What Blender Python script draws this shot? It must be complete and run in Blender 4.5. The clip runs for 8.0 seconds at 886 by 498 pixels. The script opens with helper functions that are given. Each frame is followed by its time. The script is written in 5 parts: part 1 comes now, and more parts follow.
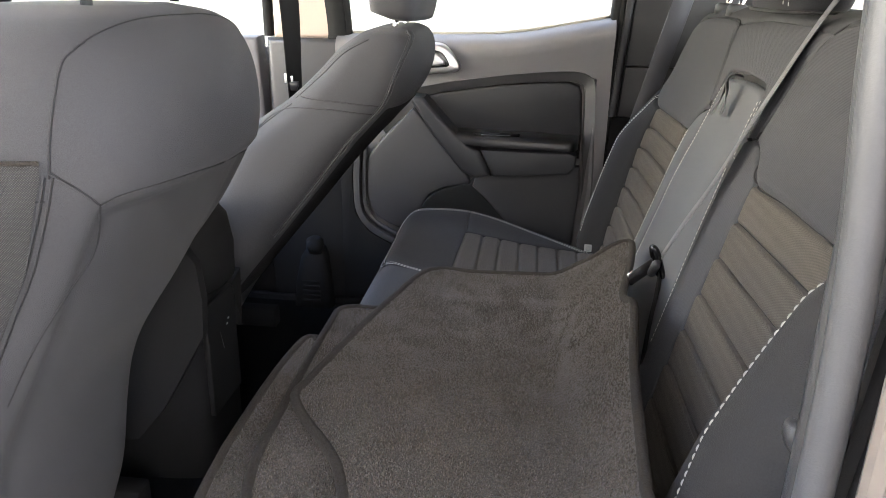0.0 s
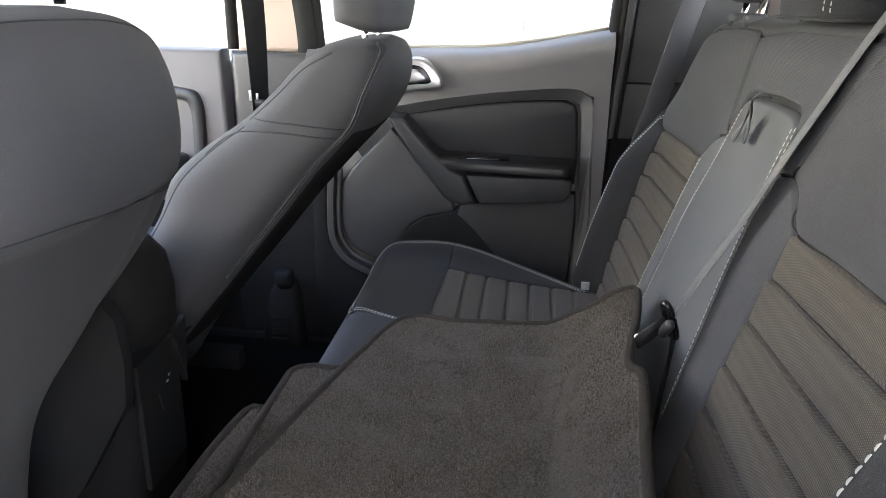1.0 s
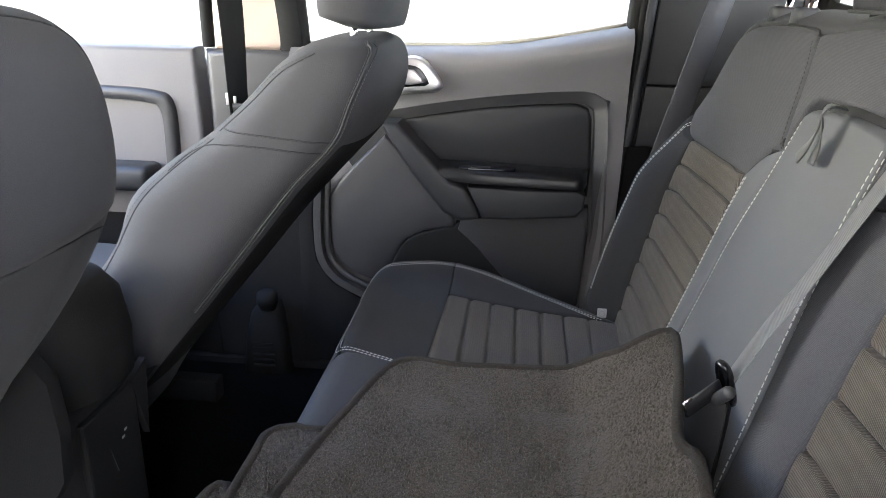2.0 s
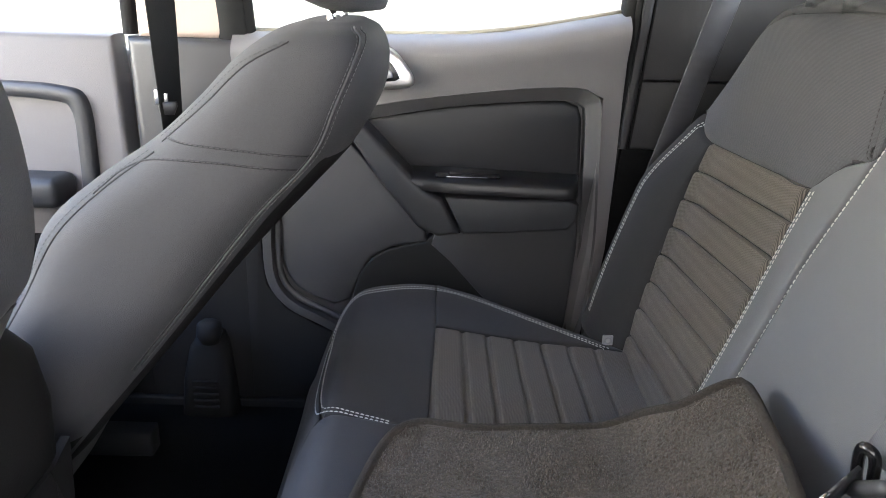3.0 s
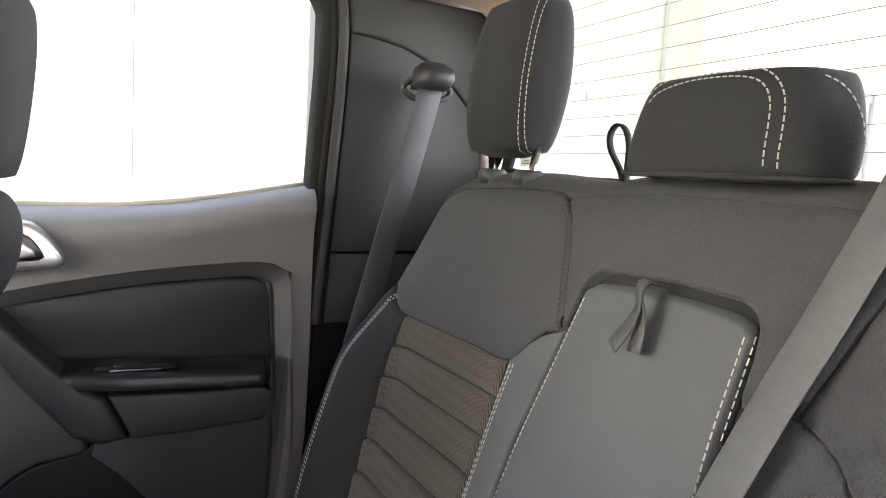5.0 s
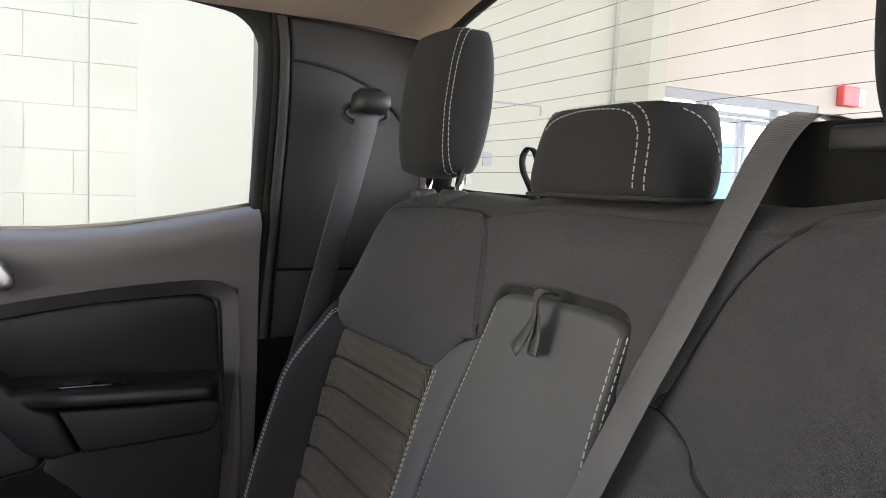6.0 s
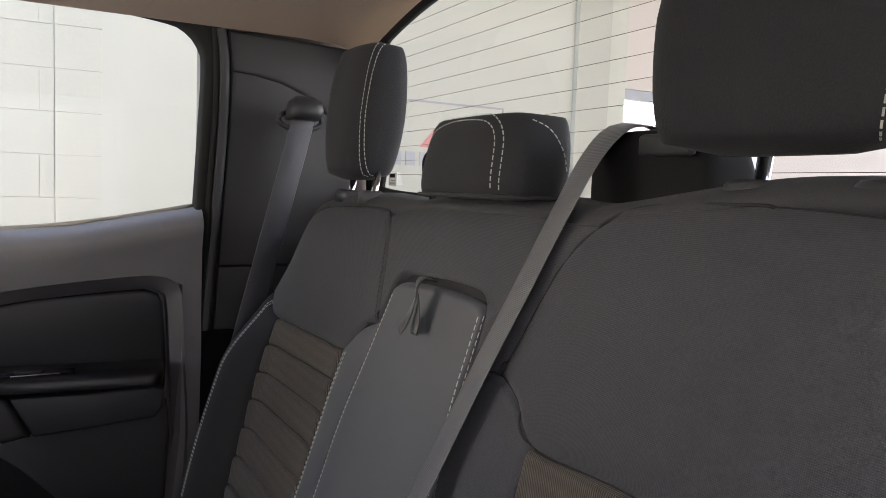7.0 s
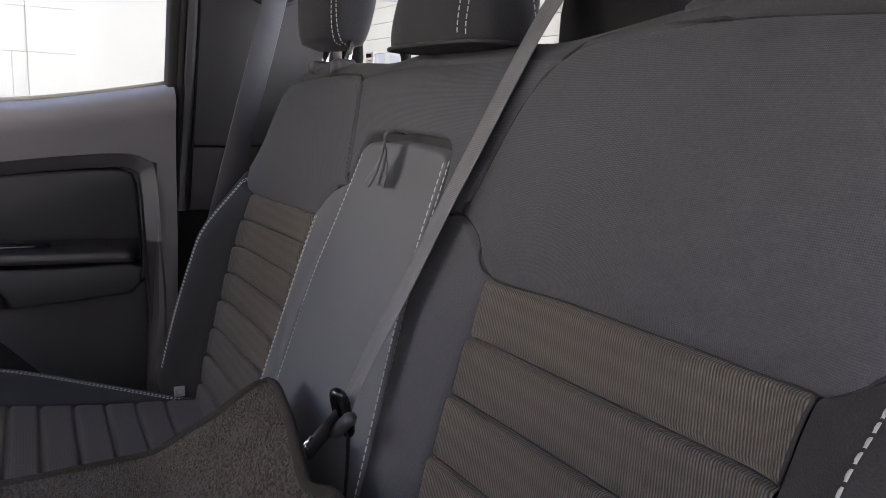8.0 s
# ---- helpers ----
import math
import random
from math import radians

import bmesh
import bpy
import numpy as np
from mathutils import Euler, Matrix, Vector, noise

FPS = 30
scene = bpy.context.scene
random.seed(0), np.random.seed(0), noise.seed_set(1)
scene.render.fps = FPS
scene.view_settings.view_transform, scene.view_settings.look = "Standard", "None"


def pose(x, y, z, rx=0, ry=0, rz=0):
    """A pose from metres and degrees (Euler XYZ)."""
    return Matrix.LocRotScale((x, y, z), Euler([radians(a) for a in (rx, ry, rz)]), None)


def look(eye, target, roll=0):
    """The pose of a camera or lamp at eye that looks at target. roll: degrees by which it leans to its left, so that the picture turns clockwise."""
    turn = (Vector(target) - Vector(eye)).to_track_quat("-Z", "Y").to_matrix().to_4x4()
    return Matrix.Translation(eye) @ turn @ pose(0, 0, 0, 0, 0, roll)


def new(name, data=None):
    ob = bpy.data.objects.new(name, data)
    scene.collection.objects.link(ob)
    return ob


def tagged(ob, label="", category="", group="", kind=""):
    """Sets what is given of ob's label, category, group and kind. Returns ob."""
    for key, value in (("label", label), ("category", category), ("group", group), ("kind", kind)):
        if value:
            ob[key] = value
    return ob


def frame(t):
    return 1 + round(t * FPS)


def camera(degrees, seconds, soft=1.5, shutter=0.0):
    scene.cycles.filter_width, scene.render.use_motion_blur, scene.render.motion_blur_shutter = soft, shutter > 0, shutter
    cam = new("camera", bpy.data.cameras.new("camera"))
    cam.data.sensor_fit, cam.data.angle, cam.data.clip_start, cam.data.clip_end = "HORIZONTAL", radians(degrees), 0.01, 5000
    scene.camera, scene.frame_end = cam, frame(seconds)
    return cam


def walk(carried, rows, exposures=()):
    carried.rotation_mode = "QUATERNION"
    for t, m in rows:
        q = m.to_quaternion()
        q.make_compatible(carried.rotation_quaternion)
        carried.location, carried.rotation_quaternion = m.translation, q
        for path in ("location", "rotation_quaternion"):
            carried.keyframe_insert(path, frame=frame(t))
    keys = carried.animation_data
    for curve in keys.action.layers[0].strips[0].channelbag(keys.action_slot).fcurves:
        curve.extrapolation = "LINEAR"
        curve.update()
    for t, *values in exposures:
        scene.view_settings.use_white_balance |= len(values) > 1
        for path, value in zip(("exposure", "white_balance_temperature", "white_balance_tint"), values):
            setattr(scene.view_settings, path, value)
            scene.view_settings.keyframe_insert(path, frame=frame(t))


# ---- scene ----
cam = camera(62.3, 8.0, soft=0.8)
PATH = [
    (0, (0.072, -1.141, 0.863), (-0.148, 0.727, 0.183), 0.9),
    (0.5, (0.076, -1.042, 0.857), (-0.139, 0.834, 0.197), 0.9),
    (1, (0.082, -0.95, 0.85), (-0.129, 0.931, 0.204), 1.0),
    (1.5, (0.083, -0.872, 0.847), (-0.129, 1.008, 0.199), 0.8),
    (3, (-0.072, -0.585, 0.826), (-0.042, 1.298, 0.152), 1.9),
    (3.5, (-0.085, -0.508, 0.808), (0.211, 1.366, 0.177), 1.4),
    (4, (-0.073, -0.459, 0.813), (0.489, 1.405, 0.352), 3.2),
    (4.5, (-0.059, -0.461, 0.821), (0.67, 1.379, 0.534), 3.6),
    (6, (-0.031, -0.557, 0.837), (0.869, 1.221, 0.673), 2.4),
    (6.5, (-0.019, -0.628, 0.848), (0.91, 1.137, 0.696), 2.2),
    (7, (0.008, -0.692, 0.84), (0.954, 1.063, 0.681), 2.1),
    (7.5, (0.009, -0.716, 0.806), (0.971, 1.02, 0.558), 2.6),
    (8, (0.024, -0.715, 0.769), (0.993, 0.995, 0.396), 2.7),
]
walk(cam, [(t, look(eye, target, roll)) for t, eye, target, roll in PATH], [(0.0, 5.55, 6250, 10), (0.5, 5.3, 6100, 9), (1.0, 5.4, 5950, 9), (1.7, 5.55, 5900, 9), (3.5, 5.75, 6050, 10), (4.6, 5.45, 6150, 10), (5.8, 4.6, 6100, 12), (6.5, 4.2, 6050, 14), (7.0, 4.15, 6050, 16), (7.5, 4.1, 6000, 18), (8.0, 4.52, 5850, 20)])

from mathutils.bvhtree import BVHTree

# ---- world and lights ----
world = bpy.data.worlds.new("sky")
scene.world = world
world.use_nodes = True
wn = world.node_tree
sky = wn.nodes.new("ShaderNodeTexSky")
sky.sky_type = "NISHITA"
sky.sun_disc = False
sky.sun_elevation, sky.sun_rotation = radians(42), radians(62)
sky.air_density, sky.dust_density, sky.ozone_density = 0.8, 3.0, 0.3
wn.links.new(sky.outputs[0], wn.nodes["Background"].inputs[0])
wn.nodes["Background"].inputs[1].default_value = 0.12
sun = new("sun", bpy.data.lights.new("sun", "SUN"))
sun.data.energy, sun.data.angle, sun.data.color = 5.0, radians(0.6), (1.0, 0.95, 0.88)
sun.matrix_world = look((8.8, 4.7, 9.0), (0, 0, 0))


# ---- materials ----
def material(name, color, rough=0.6, metal=0.0, grain=0.0, scale=400.0, bump=0.0, wear=0.15, wear_scale=9.0, sheen=0.0, spec=0.5, second=None):
    """A surface with fine grain (noise at scale) and broad uneven wear."""
    m = bpy.data.materials.new(name)
    m.use_nodes = True
    nt = m.node_tree
    b = nt.nodes["Principled BSDF"]
    b.inputs["Roughness"].default_value = rough
    b.inputs["Metallic"].default_value = metal
    b.inputs["Specular IOR Level"].default_value = spec
    b.inputs["Sheen Weight"].default_value = sheen
    b.inputs["Sheen Roughness"].default_value = 0.4
    co = nt.nodes.new("ShaderNodeTexCoord")
    big = nt.nodes.new("ShaderNodeTexNoise")
    big.inputs["Scale"].default_value = wear_scale
    big.inputs["Detail"].default_value = 5
    nt.links.new(co.outputs["Object"], big.inputs["Vector"])
    fine = nt.nodes.new("ShaderNodeTexNoise")
    fine.inputs["Scale"].default_value = scale
    fine.inputs["Detail"].default_value = 3 if "carpet" not in name else 5
    if "carpet" in name:
        fine.inputs["Roughness"].default_value = 0.72
    nt.links.new(co.outputs["Object"], fine.inputs["Vector"])
    mix = nt.nodes.new("ShaderNodeMix")
    mix.data_type = "RGBA"
    other = second or tuple(c * (1 - wear) for c in color)
    mix.inputs[6].default_value = (*color, 1)
    mix.inputs[7].default_value = (*other, 1)
    nt.links.new(big.outputs[0], mix.inputs[0])
    out = mix.outputs[2]
    if grain:
        mr = nt.nodes.new("ShaderNodeMapRange")
        mr.inputs[3].default_value, mr.inputs[4].default_value = 1 - grain, 1 + grain
        if "carpet" in name:
            mr.inputs[1].default_value, mr.inputs[2].default_value = 0.3, 0.7
        nt.links.new(fine.outputs[0], mr.inputs[0])
        mul = nt.nodes.new("ShaderNodeVectorMath")
        mul.operation = "SCALE"
        nt.links.new(out, mul.inputs[0])
        nt.links.new(mr.outputs[0], mul.inputs["Scale"])
        out = mul.outputs[0]
    nt.links.new(out, b.inputs["Base Color"])
    if bump:
        bp = nt.nodes.new("ShaderNodeBump")
        bp.inputs["Strength"].default_value = bump
        bp.inputs["Distance"].default_value = 0.002 if "carpet" not in name else 0.004
        nt.links.new(fine.outputs[0], bp.inputs["Height"])
        nt.links.new(bp.outputs[0], b.inputs["Normal"])
    return m


def woven(name, color, second, pitch, turn, strength, rough=0.85, sheen=0.06, contrast=0.35, wear=0.12, twill=False):
    """Cloth: two crossing sets of threads at the given pitch, laid on the surface by the plane that it faces most."""
    m = material(name, color, rough, 0, 0.22, 380, 0.0, wear, 5.0, sheen, 0.25)
    nt = m.node_tree
    b = nt.nodes["Principled BSDF"]
    co = nt.nodes.new("ShaderNodeTexCoord")
    mp = nt.nodes.new("ShaderNodeMapping")
    mp.inputs["Rotation"].default_value = turn
    nt.links.new(co.outputs["Object"], mp.inputs["Vector"])
    waves = []
    for axis in ("X", "Y"):
        w = nt.nodes.new("ShaderNodeTexWave")
        w.bands_direction = axis
        w.inputs["Scale"].default_value = 0.314 / pitch
        w.inputs["Distortion"].default_value = 0.6
        w.inputs["Detail"].default_value = 1
        w.inputs["Detail Scale"].default_value = 3
        nt.links.new(mp.outputs[0], w.inputs["Vector"])
        waves.append(w)
    mul = nt.nodes.new("ShaderNodeMath")
    mul.operation = "MULTIPLY"
    nt.links.new(waves[0].outputs["Fac"], mul.inputs[0])
    nt.links.new(waves[1].outputs["Fac"], mul.inputs[1])
    if twill:
        soft = nt.nodes.new("ShaderNodeMapRange")
        soft.inputs[3].default_value = 0.78
        waves[0].inputs["Scale"].default_value = 0.314 / (pitch * 1.7)
        nt.links.new(waves[0].outputs["Fac"], soft.inputs[0])
        nt.links.new(soft.outputs[0], mul.inputs[0])
    mix = nt.nodes.new("ShaderNodeMix")
    mix.data_type = "RGBA"
    old = b.inputs["Base Color"].links[0].from_socket
    fac = nt.nodes.new("ShaderNodeMath")
    fac.operation = "MULTIPLY"
    fac.inputs[1].default_value = contrast
    nt.links.new(mul.outputs[0], fac.inputs[0])
    nt.links.new(fac.outputs[0], mix.inputs[0])
    nt.links.new(old, mix.inputs[6])
    mix.inputs[7].default_value = (*second, 1)
    nt.links.new(mix.outputs[2], b.inputs["Base Color"])
    bp = nt.nodes.new("ShaderNodeBump")
    bp.inputs["Strength"].default_value = strength
    bp.inputs["Distance"].default_value = 0.0006
    nt.links.new(mul.outputs[0], bp.inputs["Height"])
    nt.links.new(bp.outputs[0], b.inputs["Normal"])
    return m


CLOTH = woven("charcoal_cloth", (0.057, 0.058, 0.065), (0.146, 0.147, 0.160), 0.0013, (0, radians(90), 0), 0.5, contrast=0.25, wear=0.22)
QUILT = woven("ribbed_cloth", (0.036, 0.031, 0.027), (0.165, 0.147, 0.124), 0.0021, (radians(12), 0, 0), 0.8, contrast=0.75, twill=True)
CLOTH_PLAIN = material("charcoal_knit_cloth", (0.052, 0.052, 0.056), 0.8, 0, 0.4, 1100, 0.3, 0.22, 5, 0.04, 0.25)
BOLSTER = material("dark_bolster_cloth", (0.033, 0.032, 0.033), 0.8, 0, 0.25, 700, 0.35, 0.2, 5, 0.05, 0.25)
BOLSTER_SHADED = material("shaded_bolster_cloth", (0.023, 0.0225, 0.0235), 0.85, 0, 0.25, 700, 0.35, 0.2, 5, 0.02, 0.2)
HEADCLOTH = material("brown_grey_headrest_cloth", (0.027, 0.027, 0.0295), 0.85, 0, 0.25, 700, 0.35, 0.2, 5, 0.06, 0.25)
VINYL = material("charcoal_vinyl", (0.030, 0.031, 0.034), 0.5, 0, 0.1, 900, 0.15, 0.2, 6)
VINYL_BLUE = material("smooth_side_cloth", (0.080, 0.083, 0.092), 0.66, 0, 0.15, 900, 0.15, 0.2, 6, 0.04)
MESHCLOTH = woven("pocket_mesh_cloth", (0.03, 0.03, 0.03), (0.10, 0.097, 0.095), 0.0016, (radians(90), 0, radians(45)), 0.6, contrast=0.7)
PLASTIC = material("black_trim_plastic", (0.026, 0.026, 0.028), 0.5, 0, 0.15, 1200, 0.2, 0.2, 7)
PLASTIC_GREY = material("dark_grey_trim_plastic", (0.044, 0.044, 0.047), 0.42, 0, 0.12, 1300, 0.25, 0.15, 6)
PLASTIC_SOFT = material("soft_door_vinyl", (0.168, 0.161, 0.163), 0.5, 0, 0.1, 700, 0.25, 0.12, 7)
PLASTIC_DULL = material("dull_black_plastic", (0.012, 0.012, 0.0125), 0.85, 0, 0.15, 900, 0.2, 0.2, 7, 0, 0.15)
PILLAR_GREY = material("grey_pillar_plastic", (0.027, 0.027, 0.0285), 0.5, 0, 0.12, 1300, 0.25, 0.15, 6)
INSERT = material("black_insert_vinyl", (0.018, 0.018, 0.020), 0.5, 0, 0.1, 900, 0.15, 0.2, 6)
ARM_TOP = material("soft_black_armrest_vinyl", (0.012, 0.012, 0.013), 0.38, 0, 0.1, 900, 0.12, 0.2, 6)
SURROUND = material("moulded_door_plastic", (0.085, 0.083, 0.086), 0.48, 0, 0.12, 1100, 0.2, 0.15, 6)
PANEL_DARK = material("dark_lower_plastic", (0.042, 0.042, 0.045), 0.5, 0, 0.12, 1100, 0.2, 0.2, 6)
GLOSS = material("gloss_black_plastic", (0.012, 0.012, 0.013), 0.25, 0, 0, 300, 0, 0.2, 8)
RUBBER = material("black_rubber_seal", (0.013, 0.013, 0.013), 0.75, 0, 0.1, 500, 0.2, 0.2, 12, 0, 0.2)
SEAL_GREY = material("pale_grey_seal", (0.075, 0.075, 0.080), 0.45, 0, 0.05, 500, 0.1, 0.15, 10)
SILVER = material("satin_silver", (0.62, 0.60, 0.60), 0.32, 0.85, 0.03, 600, 0, 0.1, 10)
CHROME = material("chrome", (0.82, 0.82, 0.82), 0.08, 1.0, 0, 300, 0, 0.05, 9)
SILL_HIGHLIGHT = material("painted_sill_highlight", (0.30, 0.28, 0.22), 0.5, 0, 0.05, 500, 0.1, 0.1, 8)
THREAD = material("pale_grey_thread", (0.42, 0.41, 0.39), 0.8, 0, 0.2, 1500, 0.2, 0.2, 30)
WIRE = material("copper_heating_wire", (0.16, 0.10, 0.06), 0.5, 0.4)
THREAD_GREY = material("charcoal_thread", (0.045, 0.045, 0.047), 0.85, 0, 0.2, 1500, 0.2, 0.2, 30)
THREAD_MID = material("grey_thread", (0.11, 0.11, 0.115), 0.85, 0, 0.2, 1500, 0.2, 0.2, 30)
THREAD_DARK = material("dark_thread", (0.016, 0.016, 0.018), 0.85, 0, 0.2, 1500, 0.2, 0.2, 30)
CARPET = material("charcoal_carpet_pile", (0.064, 0.053, 0.043), 0.95, 0, 0.6, 250, 1.0, 0.35, 6, 0.2, 0.1)
BINDING = material("bound_carpet_edge", (0.043, 0.037, 0.031), 0.95, 0, 0.4, 420, 0.8, 0.2, 20, 0.05, 0.1)
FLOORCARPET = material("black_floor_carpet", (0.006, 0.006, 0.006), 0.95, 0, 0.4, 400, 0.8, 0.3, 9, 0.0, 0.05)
HEADLINER = material("beige_headliner_felt", (0.41, 0.315, 0.245), 0.95, 0, 0.08, 500, 0.3, 0.08, 4, 0.1, 0.1)
PILLAR_BEIGE = material("beige_pillar_plastic", (0.52, 0.42, 0.35), 0.6, 0, 0.05, 800, 0.15, 0.08, 6)
PAINT_WALL = material("cream_painted_block", (0.435, 0.42, 0.345), 0.8, 0, 0.05, 60, 0.5, 0.07, 1.3)
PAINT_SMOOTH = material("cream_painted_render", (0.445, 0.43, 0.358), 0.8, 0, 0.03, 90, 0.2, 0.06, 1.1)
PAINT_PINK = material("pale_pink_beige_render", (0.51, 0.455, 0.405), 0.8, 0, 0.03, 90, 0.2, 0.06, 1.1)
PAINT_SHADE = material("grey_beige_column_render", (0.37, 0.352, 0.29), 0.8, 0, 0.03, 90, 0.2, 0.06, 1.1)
CONCRETE = material("worn_asphalt", (0.075, 0.073, 0.07), 0.85, 0, 0.12, 40, 0.4, 0.3, 0.8)
GREY_PALE = material("mid_grey_render", (0.18, 0.175, 0.17), 0.85, 0, 0.05, 60, 0.2, 0.1, 1)
GREY_LIGHT = material("light_grey_render", (0.36, 0.35, 0.335), 0.85, 0, 0.05, 60, 0.2, 0.1, 1)
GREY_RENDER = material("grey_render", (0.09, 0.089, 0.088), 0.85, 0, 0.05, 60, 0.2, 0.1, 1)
BODY = material("bronze_car_paint", (0.20, 0.17, 0.15), 0.3, 0, 0, 100, 0, 0.02, 3)
SIGN_RED = material("red_sign_paint", (0.55, 0.06, 0.05), 0.4)
SIGN_FADED = material("faded_red_sign_paint", (0.55, 0.22, 0.19), 0.5)
SIGN_PALE = material("faded_grey_sign_paint", (0.36, 0.36, 0.37), 0.6)
SIGN_GREY = material("grey_sign_paint", (0.30, 0.30, 0.32), 0.5)
BLUE_PAINT = material("blue_paint", (0.06, 0.20, 0.50), 0.35)
WHITE_TAG = material("white_label", (0.7, 0.7, 0.7), 0.6)


def webbing_material(name, color):
    m = material(name, color, 0.5, 0, 0.1, 900, 0, 0.12, 14, 0.1, 0.5)
    nt = m.node_tree
    b = nt.nodes["Principled BSDF"]
    co = nt.nodes.new("ShaderNodeTexCoord")
    w = nt.nodes.new("ShaderNodeTexWave")
    w.bands_direction = "Z"
    w.inputs["Scale"].default_value = 210
    w.inputs["Distortion"].default_value = 0.8
    nt.links.new(co.outputs["Object"], w.inputs["Vector"])
    bp = nt.nodes.new("ShaderNodeBump")
    bp.inputs["Strength"].default_value = 0.3
    bp.inputs["Distance"].default_value = 0.0006
    nt.links.new(w.outputs["Fac"], bp.inputs["Height"])
    nt.links.new(bp.outputs[0], b.inputs["Normal"])
    return m


def pile_material():
    """Carpet tufts, each a little lighter or darker than the next."""
    m = material("carpet_pile_tufts", (0.080, 0.068, 0.057), 0.95, 0, 0.3, 250, 0.0, 0.35, 6, 0.35, 0.1)
    nt = m.node_tree
    b = nt.nodes["Principled BSDF"]
    geo = nt.nodes.new("ShaderNodeNewGeometry")
    mr = nt.nodes.new("ShaderNodeMapRange")
    mr.inputs[3].default_value, mr.inputs[4].default_value = 0.72, 1.28
    nt.links.new(geo.outputs["Random Per Island"], mr.inputs[0])
    mul = nt.nodes.new("ShaderNodeVectorMath")
    mul.operation = "SCALE"
    nt.links.new(b.inputs["Base Color"].links[0].from_socket, mul.inputs[0])
    nt.links.new(mr.outputs[0], mul.inputs["Scale"])
    nt.links.new(mul.outputs[0], b.inputs["Base Color"])
    return m


PILE = pile_material()
WEBBING_SHADED = webbing_material("shaded_belt_webbing", (0.062, 0.063, 0.072))
WEBBING_TAB = webbing_material("grey_tab_webbing", (0.055, 0.055, 0.058))
WEBBING = webbing_material("grey_belt_webbing", (0.12, 0.12, 0.128))


def glass_material(name, tint=(0.93, 0.96, 0.94)):
    m = bpy.data.materials.new(name)
    m.use_nodes = True
    nt = m.node_tree
    nt.nodes.remove(nt.nodes["Principled BSDF"])
    tr = nt.nodes.new("ShaderNodeBsdfTransparent")
    tr.inputs[0].default_value = (*tint, 1)
    gl = nt.nodes.new("ShaderNodeBsdfGlossy")
    gl.inputs["Roughness"].default_value = 0.02
    fr = nt.nodes.new("ShaderNodeFresnel")
    fr.inputs[0].default_value = 1.45
    mx = nt.nodes.new("ShaderNodeMixShader")
    nt.links.new(fr.outputs[0], mx.inputs[0])
    nt.links.new(tr.outputs[0], mx.inputs[1])
    nt.links.new(gl.outputs[0], mx.inputs[2])
    nt.links.new(mx.outputs[0], nt.nodes["Material Output"].inputs[0])
    return m


GLASS = glass_material("clear_car_glass")


# ---- building helpers ----
def finish(bm, smooth=True):
    bmesh.ops.recalc_face_normals(bm, faces=bm.faces)
    if smooth:
        for f in bm.faces:
            f.smooth = True


def part(name, bm, mat, parent, label="", smooth=True, sharp=None, panel=False):
    """One mesh under a thing, a part or (parent None) on its own; a panel also carries stitches."""
    if panel:
        bm.normal_update()
        PANELS.append(BVHTree.FromBMesh(bm))
    if sharp is not None:
        for e in bm.edges:
            if len(e.link_faces) == 2 and e.calc_face_angle(0) > radians(sharp):
                e.smooth = False
    if smooth:
        for f in bm.faces:
            f.smooth = True
    me = bpy.data.meshes.new(name)
    bm.to_mesh(me)
    bm.free()
    me.materials.append(mat)
    ob = new(name, me)
    if parent is not None:
        ob.parent = parent
        chain = parent.matrix_world if parent.parent is None else parent.parent.matrix_world @ parent.matrix_local
        ob.matrix_parent_inverse = chain.inverted()
    if label:
        ob["label"] = label
    return ob


def thing(name, at, label, category, group="", kind=""):
    ob = new(name)
    ob.empty_display_size = 0.05
    ob.matrix_world = Matrix.Translation(at)
    return tagged(ob, label, category, group, kind)


def box(bm, lo, hi, bevel=0.0, seg=2):
    m = Matrix.Translation([(a + b) / 2 for a, b in zip(lo, hi)]) @ Matrix.Diagonal([abs(b - a) for a, b in zip(lo, hi)] + [1])
    r = bmesh.ops.create_cube(bm, size=1, matrix=m)
    if bevel:
        edges = {e for v in r["verts"] for e in v.link_edges}
        bmesh.ops.bevel(bm, geom=list(edges), offset=bevel, segments=seg, affect="EDGES", profile=0.5)
    return bm


def boxes(*specs, bevel=0.0):
    bm = bmesh.new()
    for lo, hi in specs:
        box(bm, lo, hi, bevel)
    return bm


def spline(pts, n, closed=False):
    """n points spread evenly along a smooth curve through pts."""
    p = np.array(pts, float)
    k = len(p)
    if k == 2 and not closed:
        return p[0] + (p[1] - p[0]) * np.linspace(0, 1, n)[:, None]
    dense = []
    last = k if closed else k - 1
    for i in range(last):
        a, b = p[i], p[(i + 1) % k]
        p0 = p[i - 1] if (i > 0 or closed) else 2 * a - b
        p3 = p[(i + 2) % k] if (i + 2 < k or closed) else 2 * b - a
        for q in np.linspace(0, 1, 24, endpoint=False):
            dense.append(0.5 * (2 * a + (b - p0) * q + (2 * p0 - 5 * a + 4 * b - p3) * q * q + (3 * a - p0 - 3 * b + p3) * q ** 3))
    dense.append(p[0] if closed else p[-1])
    dense = np.array(dense)
    d = np.concatenate([[0], np.cumsum(np.linalg.norm(np.diff(dense, axis=0), axis=1))])
    s = np.linspace(0, d[-1], n, endpoint=not closed)
    return np.stack([np.interp(s, d, dense[:, j]) for j in range(p.shape[1])], 1)


